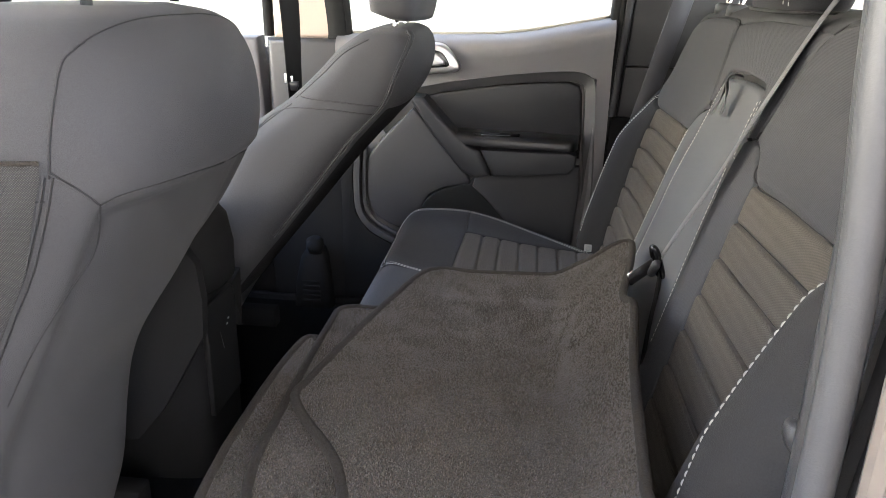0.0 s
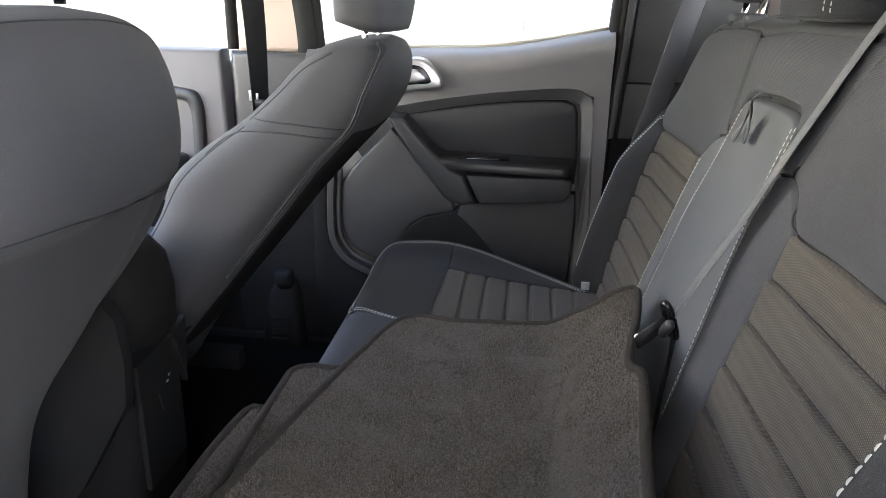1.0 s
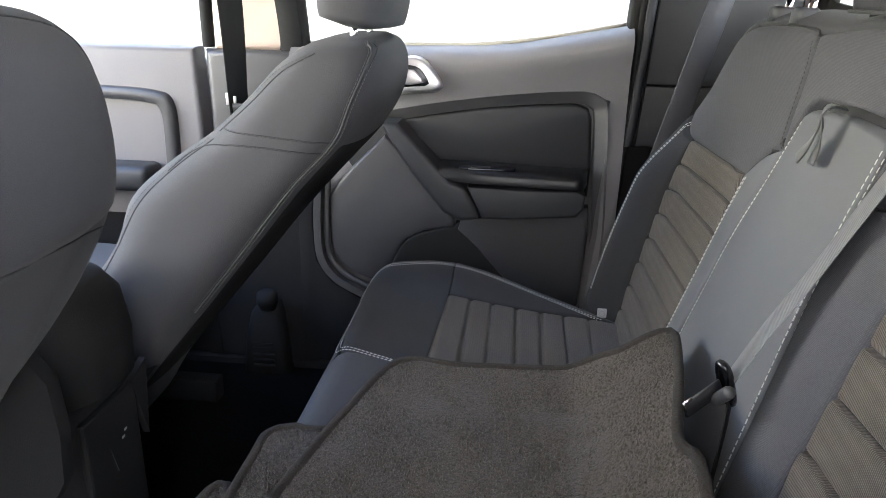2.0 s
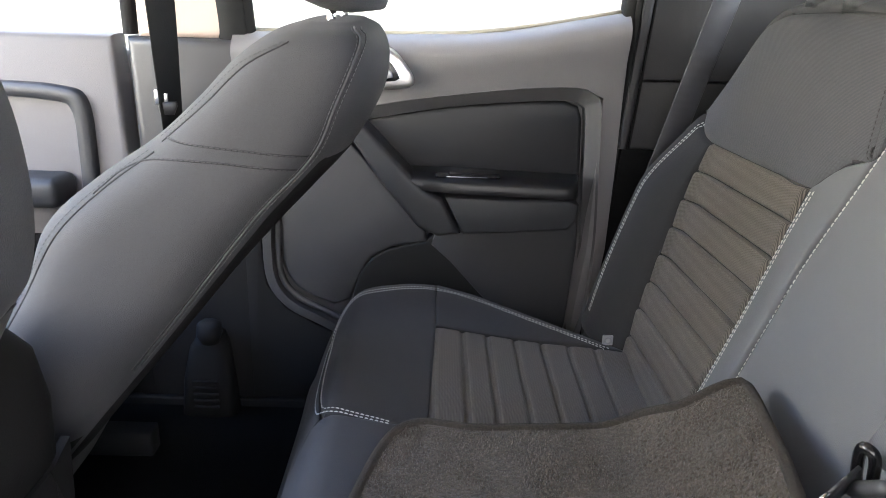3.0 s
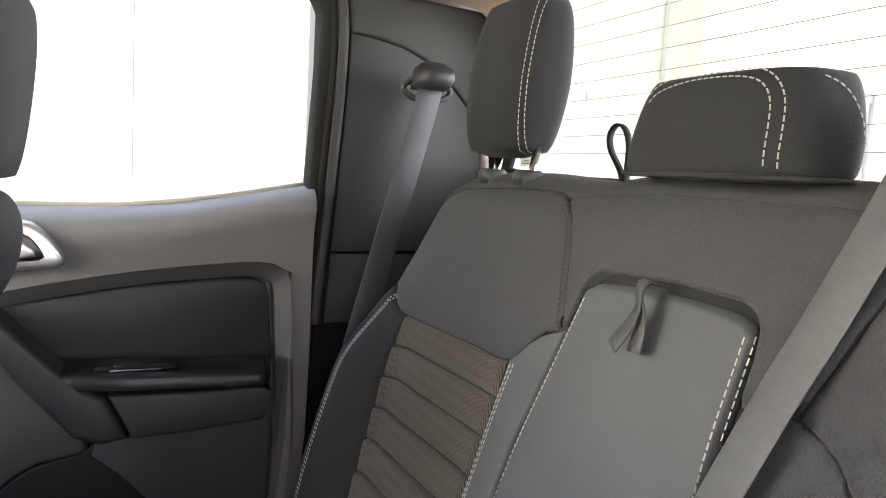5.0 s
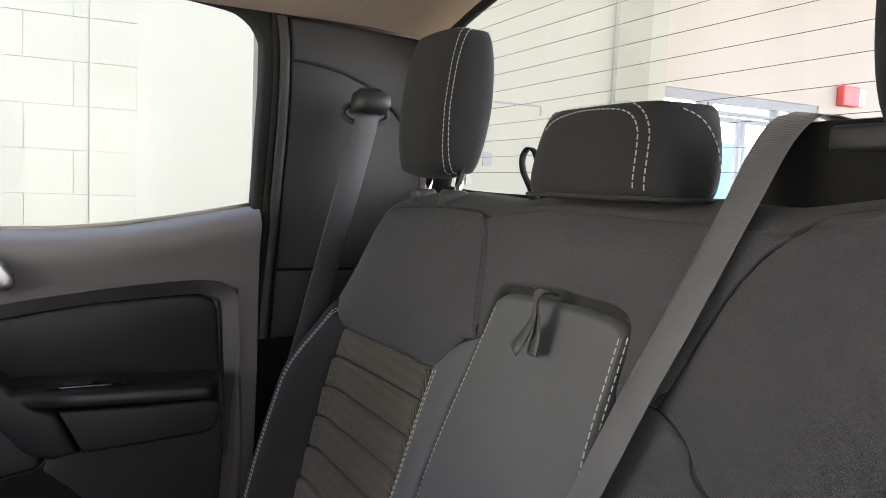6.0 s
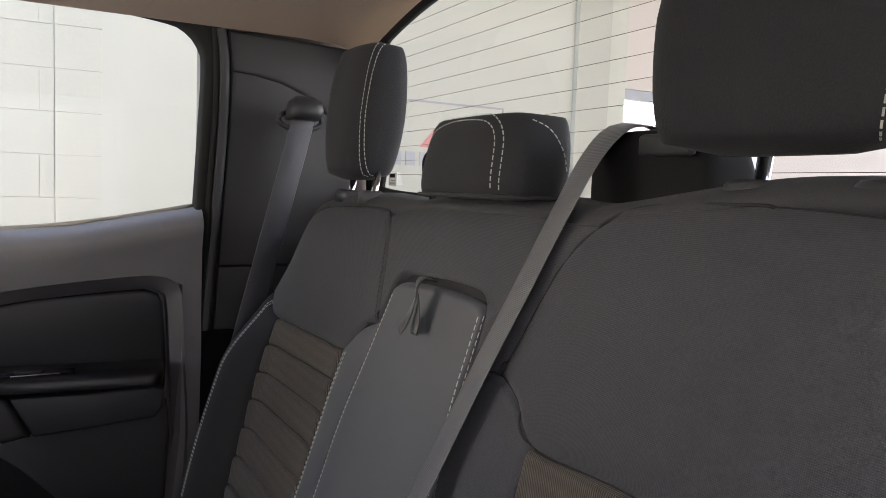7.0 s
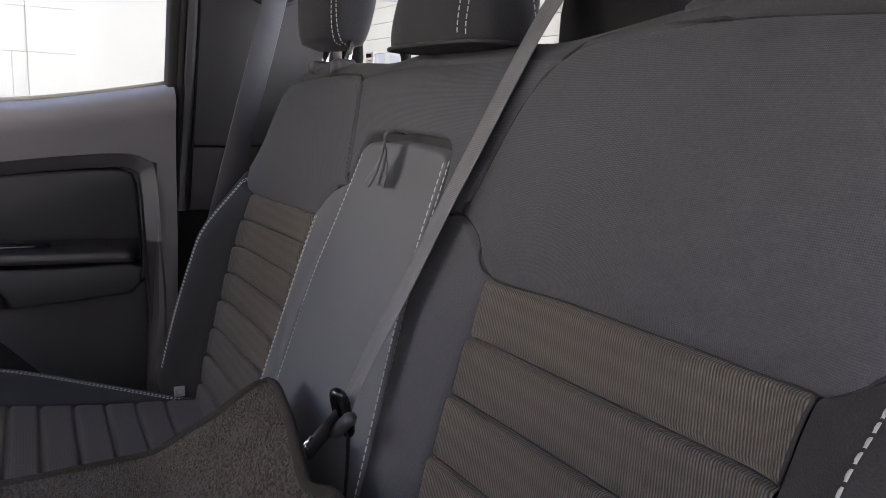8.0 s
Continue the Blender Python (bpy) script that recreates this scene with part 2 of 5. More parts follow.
def polyline(pts, n):
    """n points spread evenly along straight pieces."""
    p = np.array(pts, float)
    d = np.concatenate([[0], np.cumsum(np.linalg.norm(np.diff(p, axis=0), axis=1))])
    s = np.linspace(0, d[-1], n)
    return np.stack([np.interp(s, d, p[:, j]) for j in range(p.shape[1])], 1)


def graded(length, roll, step):
    """Parameters 0..1 with close rows near both ends."""
    e = [0, 0.12, 0.3, 0.55, 0.8]
    ends = [roll * v / length for v in e if roll * v / length < 0.45]
    n = max(2, int((length - 2 * roll) / step))
    mid = list(np.linspace(min(roll / length, 0.46), max(1 - roll / length, 0.54), n + 1))
    return np.array(ends + mid + [1 - v for v in reversed(ends)])


def cushion_patch(surface, bottom, top, left, right, roll=0.012, sink=0.010, step=0.012, extra=None, vstep=None, skirt=0.02, crown=0.0, straight=False):
    """A padded panel between four edge curves of surface(a, b) -> (point, outward). Its border rolls in by sink over roll."""
    line = polyline if straight else spline
    n = 120
    B, Tp, L, R = (line(c, n) for c in (bottom, top, left, right))
    length = lambda c: float(np.linalg.norm(np.diff(c, axis=0), axis=1).sum())
    lu, lv = (length(B) + length(Tp)) / 2, (length(L) + length(R)) / 2
    us, vs = graded(lu, roll, step), graded(lv, roll, vstep or step)
    at = lambda c, q: np.array([np.interp(q, np.linspace(0, 1, n), c[:, j]) for j in range(2)])
    bm = bmesh.new()
    grid = []
    for v in vs:
        row = []
        l, r = at(L, v), at(R, v)
        for u in us:
            b, t = at(B, u), at(Tp, u)
            ab = (1 - v) * b + v * t + (1 - u) * l + u * r - ((1 - u) * (1 - v) * B[0] + u * (1 - v) * B[-1] + (1 - u) * v * Tp[0] + u * v * Tp[-1])
            d = min(min(u, 1 - u) * lu, min(v, 1 - v) * lv)
            drop = sink * max(0.0, 1 - d / roll) ** 2.2
            p, out = surface(ab[0], ab[1])
            h = -drop + crown * (1 - (2 * u - 1) ** 2) * (1 - (2 * v - 1) ** 2)
            if extra:
                h += extra(ab[0], ab[1]) * min(1.0, d / roll)
            row.append(bm.verts.new(Vector(p) + Vector(out) * h))
        grid.append(row)
    for i in range(len(vs) - 1):
        for j in range(len(us) - 1):
            bm.faces.new((grid[i][j], grid[i][j + 1], grid[i + 1][j + 1], grid[i + 1][j]))
    if skirt:
        ring = grid[0][:] + [r[-1] for r in grid[1:]] + grid[-1][-2::-1] + [r[0] for r in grid[-2:0:-1]]
        ab = surface(*at(B, 0.5))[1]
        low = [bm.verts.new(v.co - Vector(ab) * skirt) for v in ring]
        for i in range(len(ring)):
            k = (i + 1) % len(ring)
            bm.faces.new((ring[k], ring[i], low[i], low[k]))
    return bm


def dashes(points, outs, length=0.0044, gap=0.0017, width=0.0011, height=0.0008):
    """A row of sewn stitches along points, each a small rounded bar."""
    p, o = np.array(points, float), np.array(outs, float)
    d = np.concatenate([[0], np.cumsum(np.linalg.norm(np.diff(p, axis=0), axis=1))])
    bm = bmesh.new()
    s = gap
    at = lambda q: (Vector([np.interp(q, d, p[:, j]) for j in range(3)]), Vector([np.interp(q, d, o[:, j]) for j in range(3)]).normalized())
    while s + length < d[-1]:
        a, n1 = at(s)
        b, n2 = at(s + length)
        ax = (b - a).normalized()
        side = ax.cross(n1).normalized() * (width / 2)
        ring = []
        for c, q in ((a, n1), (a + ax * length * 0.3, n1), (b - ax * length * 0.3, n2), (b, n2)):
            up = 0.3 if c in (a, b) else 1.0
            ring.append([bm.verts.new(c + side), bm.verts.new(c + q * height * up), bm.verts.new(c - side)])
        for i in range(3):
            for j in range(2):
                bm.faces.new((ring[i][j], ring[i][j + 1], ring[i + 1][j + 1], ring[i + 1][j]))
        s += length + gap
    return bm


PANELS = []      # search trees of the bench panels that stitches lie on


def settle(p, out):
    """The point of the nearest built panel under p, seen from outside along out."""
    best = None
    for tree in PANELS:
        hit, nrm, _, dist = tree.ray_cast(p + out * 0.08, -out, 0.13)
        if hit is not None and (best is None or dist < best[0]):
            best = (dist, hit, nrm if nrm.dot(out) > 0 else -nrm)
    return (best[1], best[2]) if best else (p, out)


def stitch_row(surface, curve, offset=0.0, n=160):
    c = spline(curve, n)
    tg = np.gradient(c, axis=0)
    tg /= np.linalg.norm(tg, axis=1)[:, None] + 1e-9
    c = c + np.stack([-tg[:, 1], tg[:, 0]], 1) * offset
    pts, outs = [], []
    for a, b in c:
        q, o = surface(a, b)
        q, o = settle(Vector(q), Vector(o).normalized())
        pts.append(q)
        outs.append(o)
    return pts, outs


def stitch_on(surface, curve, offset=0.0, lift=0.0004, n=160, **kw):
    """Stitches along a curve (a, b) of a surface, set aside by offset."""
    pts, outs = stitch_row(surface, curve, offset, n)
    return dashes([p + o * lift for p, o in zip(pts, outs)], outs, **kw)


def seam_on(surface, curve, offset=0.0, radius=0.0014, n=120):
    """A dark sewn seam line along a curve."""
    pts, outs = stitch_row(surface, curve, offset, n)
    return tube([p - o * radius * 0.35 for p, o in zip(pts, outs)], radius, 6)


def tube(points, radius, sides=8, closed=False, ends=True):
    p = [Vector(q) for q in points]
    bm = bmesh.new()
    rings = []
    ref = Vector((0.12, 0.31, 0.94))
    for i, q in enumerate(p):
        a = p[i - 1] if (i > 0 or closed) else p[i]
        b = p[(i + 1) % len(p)] if (i + 1 < len(p) or closed) else p[i]
        t = (b - a).normalized()
        u = t.cross(ref).normalized()
        w = t.cross(u)
        r = radius(i / max(1, len(p) - 1)) if callable(radius) else radius
        rings.append([bm.verts.new(q + (u * math.cos(k * math.tau / sides) + w * math.sin(k * math.tau / sides)) * r) for k in range(sides)])
    m = len(rings)
    for i in range(m if closed else m - 1):
        for k in range(sides):
            bm.faces.new((rings[i][k], rings[i][(k + 1) % sides], rings[(i + 1) % m][(k + 1) % sides], rings[(i + 1) % m][k]))
    if ends and not closed:
        bm.faces.new(rings[0][::-1])
        bm.faces.new(rings[-1])
    return bm


def ribbon(points, sides, width, thick=0.0014):
    """A flat strap through points; sides gives its width direction at each."""
    p = [Vector(q) for q in points]
    s = [Vector(q).normalized() for q in sides]
    bm = bmesh.new()
    rings = []
    for i, q in enumerate(p):
        t = (p[min(i + 1, len(p) - 1)] - p[max(i - 1, 0)]).normalized()
        w = (s[i] - t * s[i].dot(t)).normalized() * (width / 2)
        n = t.cross(w).normalized() * (thick / 2)
        rings.append([bm.verts.new(q + a) for a in (w * 1.0, w * 0.94 + n, w * -0.94 + n, w * -1.0, w * -0.94 - n, w * 0.94 - n)])
    for i in range(len(p) - 1):
        for k in range(6):
            bm.faces.new((rings[i][k], rings[i][(k + 1) % 6], rings[i + 1][(k + 1) % 6], rings[i + 1][k]))
    bm.faces.new(rings[0][::-1])
    bm.faces.new(rings[-1])
    finish(bm)
    return bm


def loft(sections, sides=40, power=4.0, caps=True):
    """Rounded-square rings (centre, half x, half y, power), each at its own place, bridged one to the next."""
    bm = bmesh.new()
    rings = []
    for c, hx, hy, *pw in sections:
        e = 2 / (pw[0] if pw else power)
        ring = []
        for k in range(sides):
            a = math.tau * (k + 0.5) / sides
            ca, sa = math.cos(a), math.sin(a)
            ring.append(bm.verts.new((c[0] + hx * math.copysign(abs(ca) ** e, ca), c[1] + hy * math.copysign(abs(sa) ** e, sa), c[2])))
        rings.append(ring)
    for a, b in zip(rings, rings[1:]):
        for k in range(sides):
            bm.faces.new((a[k], a[(k + 1) % sides], b[(k + 1) % sides], b[k]))
    if caps:
        bm.faces.new(rings[0][::-1])
        bm.faces.new(rings[-1])
    finish(bm)
    return bm


def plate(outline, y, thick, bevel=0.004, seg=2, smooth_n=0, sign=1):
    """A plate whose outline (x, z) lies in a side wall at y; it grows by thick towards the cabin's middle."""
    pts = spline(outline, smooth_n, True) if smooth_n else np.array(outline, float)
    bm = bmesh.new()
    f = bm.faces.new([bm.verts.new((x, y, z)) for x, z in pts])
    r = bmesh.ops.extrude_face_region(bm, geom=[f])
    vs = [v for v in r["geom"] if isinstance(v, bmesh.types.BMVert)]
    bmesh.ops.translate(bm, vec=(0, -thick * sign, 0), verts=vs)
    bmesh.ops.recalc_face_normals(bm, faces=bm.faces)
    if bevel:
        front = [e for e in bm.edges if all(v in set(vs) for v in e.verts)]
        bmesh.ops.bevel(bm, geom=front, offset=bevel, segments=seg, affect="EDGES", profile=0.5)
    return bm


def mirror_y(bm):
    bmesh.ops.scale(bm, vec=(1, -1, 1), verts=bm.verts)
    bmesh.ops.reverse_faces(bm, faces=bm.faces)
    return bm


def smooth01(q):
    q = min(1.0, max(0.0, q))
    return q * q * (3 - 2 * q)


# ---- cabin: floor, walls, roof ----
HALF = 0.735          # inner half width at the doors
GROUND = -0.66

ground = part("ground", boxes(((-60, -60, GROUND - 0.3), (60, 60, GROUND))), CONCRETE, None, smooth=False)
tagged(ground, "flat dark asphalt yard under the pickup", "ground", kind="structure")

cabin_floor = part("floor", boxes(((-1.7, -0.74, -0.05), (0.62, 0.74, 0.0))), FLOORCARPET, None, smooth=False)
tagged(cabin_floor, "black carpeted cabin floor between the seats", "floor", kind="structure")


def roof_z(y):
    return 1.128 + 0.085 * (1 - (min(abs(y), 0.74) / 0.74) ** 2.2)


def headliner():
    bm = bmesh.new()
    ys = np.linspace(-0.74, 0.74, 41)
    xs = [-0.95, -0.6, -0.2, 0.2, 0.45, 0.52, 0.555, 0.575]
    drop = [0, 0, 0, 0, 0.0, 0.004, 0.012, 0.028]
    rows = [[bm.verts.new((x, y, roof_z(y) - d)) for y in ys] for x, d in zip(xs, drop)]
    top = [[bm.verts.new((x, y, roof_z(y) + 0.05)) for y in ys] for x in xs]
    for g in (rows, top):
        for i in range(len(xs) - 1):
            for j in range(len(ys) - 1):
                bm.faces.new((g[i][j], g[i][j + 1], g[i + 1][j + 1], g[i + 1][j]))
    for i in range(len(xs) - 1):
        for j in (0, len(ys) - 1):
            bm.faces.new((rows[i][j], rows[i + 1][j], top[i + 1][j], top[i][j]))
    for i in (0, len(xs) - 1):
        for j in range(len(ys) - 1):
            bm.faces.new((rows[i][j], rows[i][j + 1], top[i][j + 1], top[i][j]))
    finish(bm)
    return bm


roof = part("ceiling", headliner(), HEADLINER, None, sharp=40)
tagged(roof, "pale beige felt headliner under the cab roof", "ceiling", kind="structure")

# back wall of the cab below and beside the rear glass
back_wall = part("wall_back", boxes(((0.575, -0.80, -0.05), (0.63, 0.80, 0.80))), PLASTIC, None, smooth=False)
tagged(back_wall, "black trimmed cab back wall behind the bench", "wall", kind="structure")


def rear_frame():
    """Black ceramic border round the rear glass, a ring in the leaning plane of the glass."""
    inner = [(-0.66, 0.838), (0.0, 0.832), (0.66, 0.838), (0.69, 0.88), (0.68, 1.04), (0.655, 1.09), (0.61, 1.122), (0.3, 1.165), (-0.3, 1.165), (-0.61, 1.122), (-0.655, 1.09), (-0.68, 1.04), (-0.69, 0.88)]
    b = spline(inner, 80, True)
    mid = np.array([0.0, 0.99])
    a = mid + (b - mid) * np.array([1.13, 1.34])
    bm = bmesh.new()
    gx = lambda z: 0.615 - 0.13 * (z - 0.80)
    f = [[bm.verts.new((gx(z) + dx, y, z)) for y, z in c] for c, dx in ((a, 0.0), (b, 0.0), (b, 0.012), (a, 0.012))]
    n = 80
    for i in range(n):
        k = (i + 1) % n
        for r in range(4):
            q = (r + 1) % 4
            bm.faces.new((f[r][i], f[r][k], f[q][k], f[q][i]))
    finish(bm)
    return bm


rear_window = thing("window_rear", (0.6, 0, 0.8), "curved clear rear window with fine heating wires", "window", kind="structure")
part("window_frame", rear_frame(), RUBBER, rear_window, "black glass border", smooth=False)
bm = bmesh.new()
gx = lambda z: 0.622 - 0.13 * (z - 0.80)
bm.faces.new([bm.verts.new((gx(z), y, z)) for y, z in ((-0.72, 0.81), (-0.72, 1.18), (0.72, 1.18), (0.72, 0.81))])
pane = part("pane", bm, GLASS, rear_window, "clear glass", smooth=False)
pane.visible_shadow = False
for i in range(11):
    z = 0.868 + 0.0265 * i
    w = part("heating_wire", tube([(gx(z) - 0.002, -0.67, z), (gx(z) - 0.002, 0.67, z)], 0.00035, 5), WIRE, rear_window)

# small printed label low in the corner of the rear glass
label = part("glass_label", boxes(((0.6085, 0.625, 0.846), (0.6105, 0.662, 0.872)), bevel=0.0006), WHITE_TAG, rear_window, "small white printed label", smooth=False)
part("print_bar", boxes(((0.6072, 0.632, 0.862), (0.6086, 0.655, 0.869))), RUBBER, label, "black printed block", smooth=False)
for k in range(2):
    part("print_bar", boxes(((0.6072, 0.632, 0.850 + 0.005 * k), (0.6086, 0.654 - 0.006 * k, 0.8522 + 0.005 * k))), SIGN_GREY, label, "grey printed line", smooth=False)

# body sides: sill, pillars and roof rails as thick painted shells on both sides
for s, nm in ((1, "wall_far_side"), (-1, "wall_near_side")):
    t = lambda lo, hi: ((lo[0], min(s * lo[1], s * hi[1]), lo[2]), (hi[0], max(s * lo[1], s * hi[1]), hi[2]))
    specs = [t((-1.75, 0.74, -0.12), (0.66, 0.86, 0.0)), t((-1.0, 0.74, 1.165), (0.66, 0.82, 1.26)), t((0.268, 0.80, 0.0), (0.66, 0.86, 1.2)),
             t((-0.60, 0.79, 0.0), (-0.46, 0.85, 1.2))]
    if s > 0:
        specs += [t((-0.46, 0.82, 0.0), (0.30, 0.88, 0.70)), t((-1.6, 0.82, 0.0), (-0.60, 0.88, 0.70))]
    else:
        specs += [t((-1.6, 0.82, 0.0), (-0.60, 0.88, 0.70)), t((0.264, 0.765, 0.0), (0.30, 0.798, 1.16))]
    o = part(nm, boxes(*specs, bevel=0.012), BODY, None, smooth=False)
    tagged(o, "bronze painted steel body side of the pickup cab", "car body", kind="structure")
roof_skin = part("roof_skin", boxes(((-0.98, -0.8, 1.262), (0.66, 0.8, 1.29)), bevel=0.01), BODY, None, smooth=False)
tagged(roof_skin, "bronze painted steel cab roof", "car roof", kind="structure")
front_wall = part("wall_front", boxes(((-1.72, -0.8, -0.1), (-1.55, 0.8, 0.66))), PLASTIC, None, smooth=False)
tagged(front_wall, "black plastic front bulkhead of the cabin", "wall", kind="structure")


# ---- far rear door ----
door = thing("door_rear", (0, HALF, 0.0), "closed dark grey rear door trim with armrest and recessed insert", "car door", kind="structure")


def door_skin():
    """The moulded trim of the door as one sheet in (x, z): a soft upper roll over a flat lower part."""
    bm = bmesh.new()
    xs = np.linspace(-0.43, 0.262, 61)
    sill = lambda x: float(np.interp(x, [-0.45, -0.18, -0.03, 0.04, 0.105, 0.18, 0.262], [0.735, 0.737, 0.741, 0.747, 0.758, 0.772, 0.787]))
    top = [(0.070, 0.006), (0.050, 0.0075), (0.034, 0.006), (0.018, 0.0), (0.006, -0.008), (-0.002, -0.019), (-0.005, -0.030), (0.001, -0.050), (0.006, -0.066), (0.009, -0.080)]
    brow = lambda x: float(np.interp(x, [-0.45, -0.40, -0.186, -0.026, 0.10, 0.175, 0.21, 0.262], [0.560, 0.572, 0.622, 0.648, 0.662, 0.665, 0.655, 0.640]))
    rows = [[bm.verts.new((x, 0.728 + dy, sill(x) + dz)) for x in xs] for dy, dz in top]
    low = lambda x: 0.740 + 0.035 * smooth01((0.221 - x) / 0.010)
    rows.append([bm.verts.new((x, 0.740, brow(x) - 0.003)) for x in xs])
    rows.append([bm.verts.new((x, low(x), brow(x) - 0.006)) for x in xs])
    for z, dy in ((0.50, 0.0), (0.36, 0.0), (0.22, 0.002), (0.12, 0.01), (0.02, 0.03)):
        rows.append([bm.verts.new((x - (0.022 if x > 0.2 else 0) * smooth01((0.42 - z) / 0.3), low(x) + dy, z)) for x in xs])
    for a, b in zip(rows, rows[1:]):
        for j in range(len(xs) - 1):
            bm.faces.new((a[j], a[j + 1], b[j + 1], b[j]))
    # rear and front flanks
    for j in (0, len(xs) - 1):
        back = [bm.verts.new((r[j].co.x, 0.80, r[j].co.z)) for r in rows]
        for i in range(len(rows) - 1):
            bm.faces.new((rows[i][j], rows[i + 1][j], back[i + 1], back[i]))
    finish(bm)
    return bm


part("door_trim", door_skin(), PLASTIC_SOFT, door, "soft grained upper door trim", sharp=50)
bm = tube([(x, 0.783, z + 0.003) for x, z in spline([(-0.43, 0.735), (-0.18, 0.737), (-0.03, 0.741), (0.105, 0.758), (0.262, 0.788)], 30)], 0.004, 8)
part("sill_seal", bm, RUBBER, door)
bm = tube([(x, 0.772, z + 0.0085) for x, z in spline([(-0.43, 0.735), (-0.18, 0.737), (-0.03, 0.741), (0.105, 0.758), (0.25, 0.785)], 40)], 0.0045, 8)
part("sill_highlight", bm, SILL_HIGHLIGHT, door, "pale strip painting the daylight on the window sill")

# raised surround that frames the insert and runs down the rear edge
outer = [(-0.40, 0.572), (-0.186, 0.622), (-0.026, 0.648), (0.10, 0.662), (0.175, 0.665), (0.210, 0.655), (0.226, 0.628), (0.234, 0.50), (0.240, 0.36), (0.232, 0.20), (0.205, 0.06)]
inner = [(-0.40, 0.545), (-0.18, 0.594), (-0.026, 0.620), (0.10, 0.632), (0.165, 0.635), (0.190, 0.628), (0.199, 0.61), (0.205, 0.50), (0.209, 0.36), (0.199, 0.20), (0.165, 0.06)]


def band(a, b, y0, y1, n=90, chamfer=0.0):
    """A moulded band between two curves of a side wall, raised from y0 to y1."""
    A, B = spline(a, n), spline(b, n)
    bm = bmesh.new()
    rows = []
    shape = ((0.0, y0 + 0.02), (0.01, y0), (0.04, y1), (0.90, y1 + chamfer), (1.0, y1 + chamfer + 0.016)) if chamfer else ((0.0, y0), (0.04, y1 + (y0 - y1) * 0.4), (0.14, y1), (0.5, y1 - 0.001), (0.84, y1), (0.95, y1 + (y0 - y1) * 0.35), (1.0, y0 + 0.006))
    for f, y in shape:
        rows.append([bm.verts.new((p[0] * (1 - f) + q[0] * f, y, p[1] * (1 - f) + q[1] * f)) for p, q in zip(A, B)])
    for r, s in zip(rows, rows[1:]):
        for j in range(n - 1):
            bm.faces.new((r[j], r[j + 1], s[j + 1], s[j]))
    finish(bm)
    return bm


part("insert_surround", band(outer, inner, 0.742, 0.737, chamfer=0.020), SURROUND, door, "dark grey moulded surround", sharp=25)
insert_pts = [(-0.36, 0.555), (-0.18, 0.598), (-0.026, 0.624), (0.10, 0.634), (0.163, 0.636), (0.188, 0.626), (0.196, 0.605), (0.202, 0.50), (0.20, 0.44), (-0.12, 0.44), (-0.30, 0.47)]
part("insert_panel", plate(insert_pts, 0.775, 0.018, 0.008, 3), INSERT, door, "recessed black insert", sharp=40)
lower_pts = [(-0.06, 0.41), (0.202, 0.425), (0.206, 0.36), (0.196, 0.20), (0.162, 0.02), (0.12, 0.02), (0.10, 0.14), (0.036, 0.245), (-0.036, 0.325), (-0.075, 0.36)]
part("lower_panel", plate(lower_pts, 0.758, 0.022, 0.008, 2), PANEL_DARK, door, "plain lower panel", sharp=40)


def armrest():
    """Padded armrest top, a rounded bar along the door."""
    bm = bmesh.new()
    n = 40
    rings = []
    for q in np.linspace(0, 1, n):
        x = -0.112 + 0.305 * q
        end = min(1.0, math.sqrt(max(0.0, 1 - max(0, (q - 0.92) / 0.08) ** 2)) * 0.85 + 0.15)
        dep = end * (0.062 + 0.012 * smooth01(q / 0.30))
        zt = 0.504 + 0.008 * (1 - q)
        h = 0.027
        pts = [(0.75, zt), (0.735 - dep * 0.5, zt + 0.002), (0.735 - dep * 0.9, zt - 0.002), (0.735 - dep * 1.02, zt - 0.010), (0.735 - dep * 0.98, zt - h), (0.735 - dep * 0.6, zt - h - 0.004), (0.75, zt - h - 0.004)]
        rings.append([bm.verts.new((x, y, z)) for y, z in pts])
    for a, b in zip(rings, rings[1:]):
        for k in range(6):
            bm.faces.new((a[k], a[k + 1], b[k + 1], b[k]))
    bm.faces.new(rings[0])
    bm.faces.new(rings[-1][::-1])
    finish(bm)
    return bm


arm = part("armrest", armrest(), ARM_TOP, door, "padded black armrest", sharp=60)
face_pts = [(-0.052, 0.474), (0.06, 0.473), (0.17, 0.474), (0.188, 0.466), (0.186, 0.436), (0.172, 0.419), (0.07, 0.410), (-0.018, 0.406)]
part("armrest_face", plate(face_pts, 0.74, 0.071, 0.006, 3), VINYL, arm, "smooth armrest front", sharp=40)
# diagonal pull that drops from the handle to the armrest
pull_pts = [(-0.235, 0.60), (-0.195, 0.598), (-0.13, 0.528), (-0.085, 0.484), (-0.056, 0.472), (-0.022, 0.405), (-0.062, 0.398), (-0.10, 0.415), (-0.17, 0.50)]
part("pull_strut", plate(pull_pts, 0.74, 0.070, 0.012, 4), VINYL, door, "diagonal moulded pull", sharp=40)
# window switch
part("switch_plate", boxes(((-0.07, 0.672, 0.509), (0.045, 0.70, 0.5125)), bevel=0.003), GLOSS, arm, "gloss black switch plate")
part("window_switch", boxes(((-0.045, 0.676, 0.512), (-0.005, 0.694, 0.517)), bevel=0.003), PLASTIC, arm, "rocker switch")
part("switch_trim", boxes(((-0.050, 0.6715, 0.5105), (0.022, 0.6725, 0.5122))), SIGN_GREY, arm)
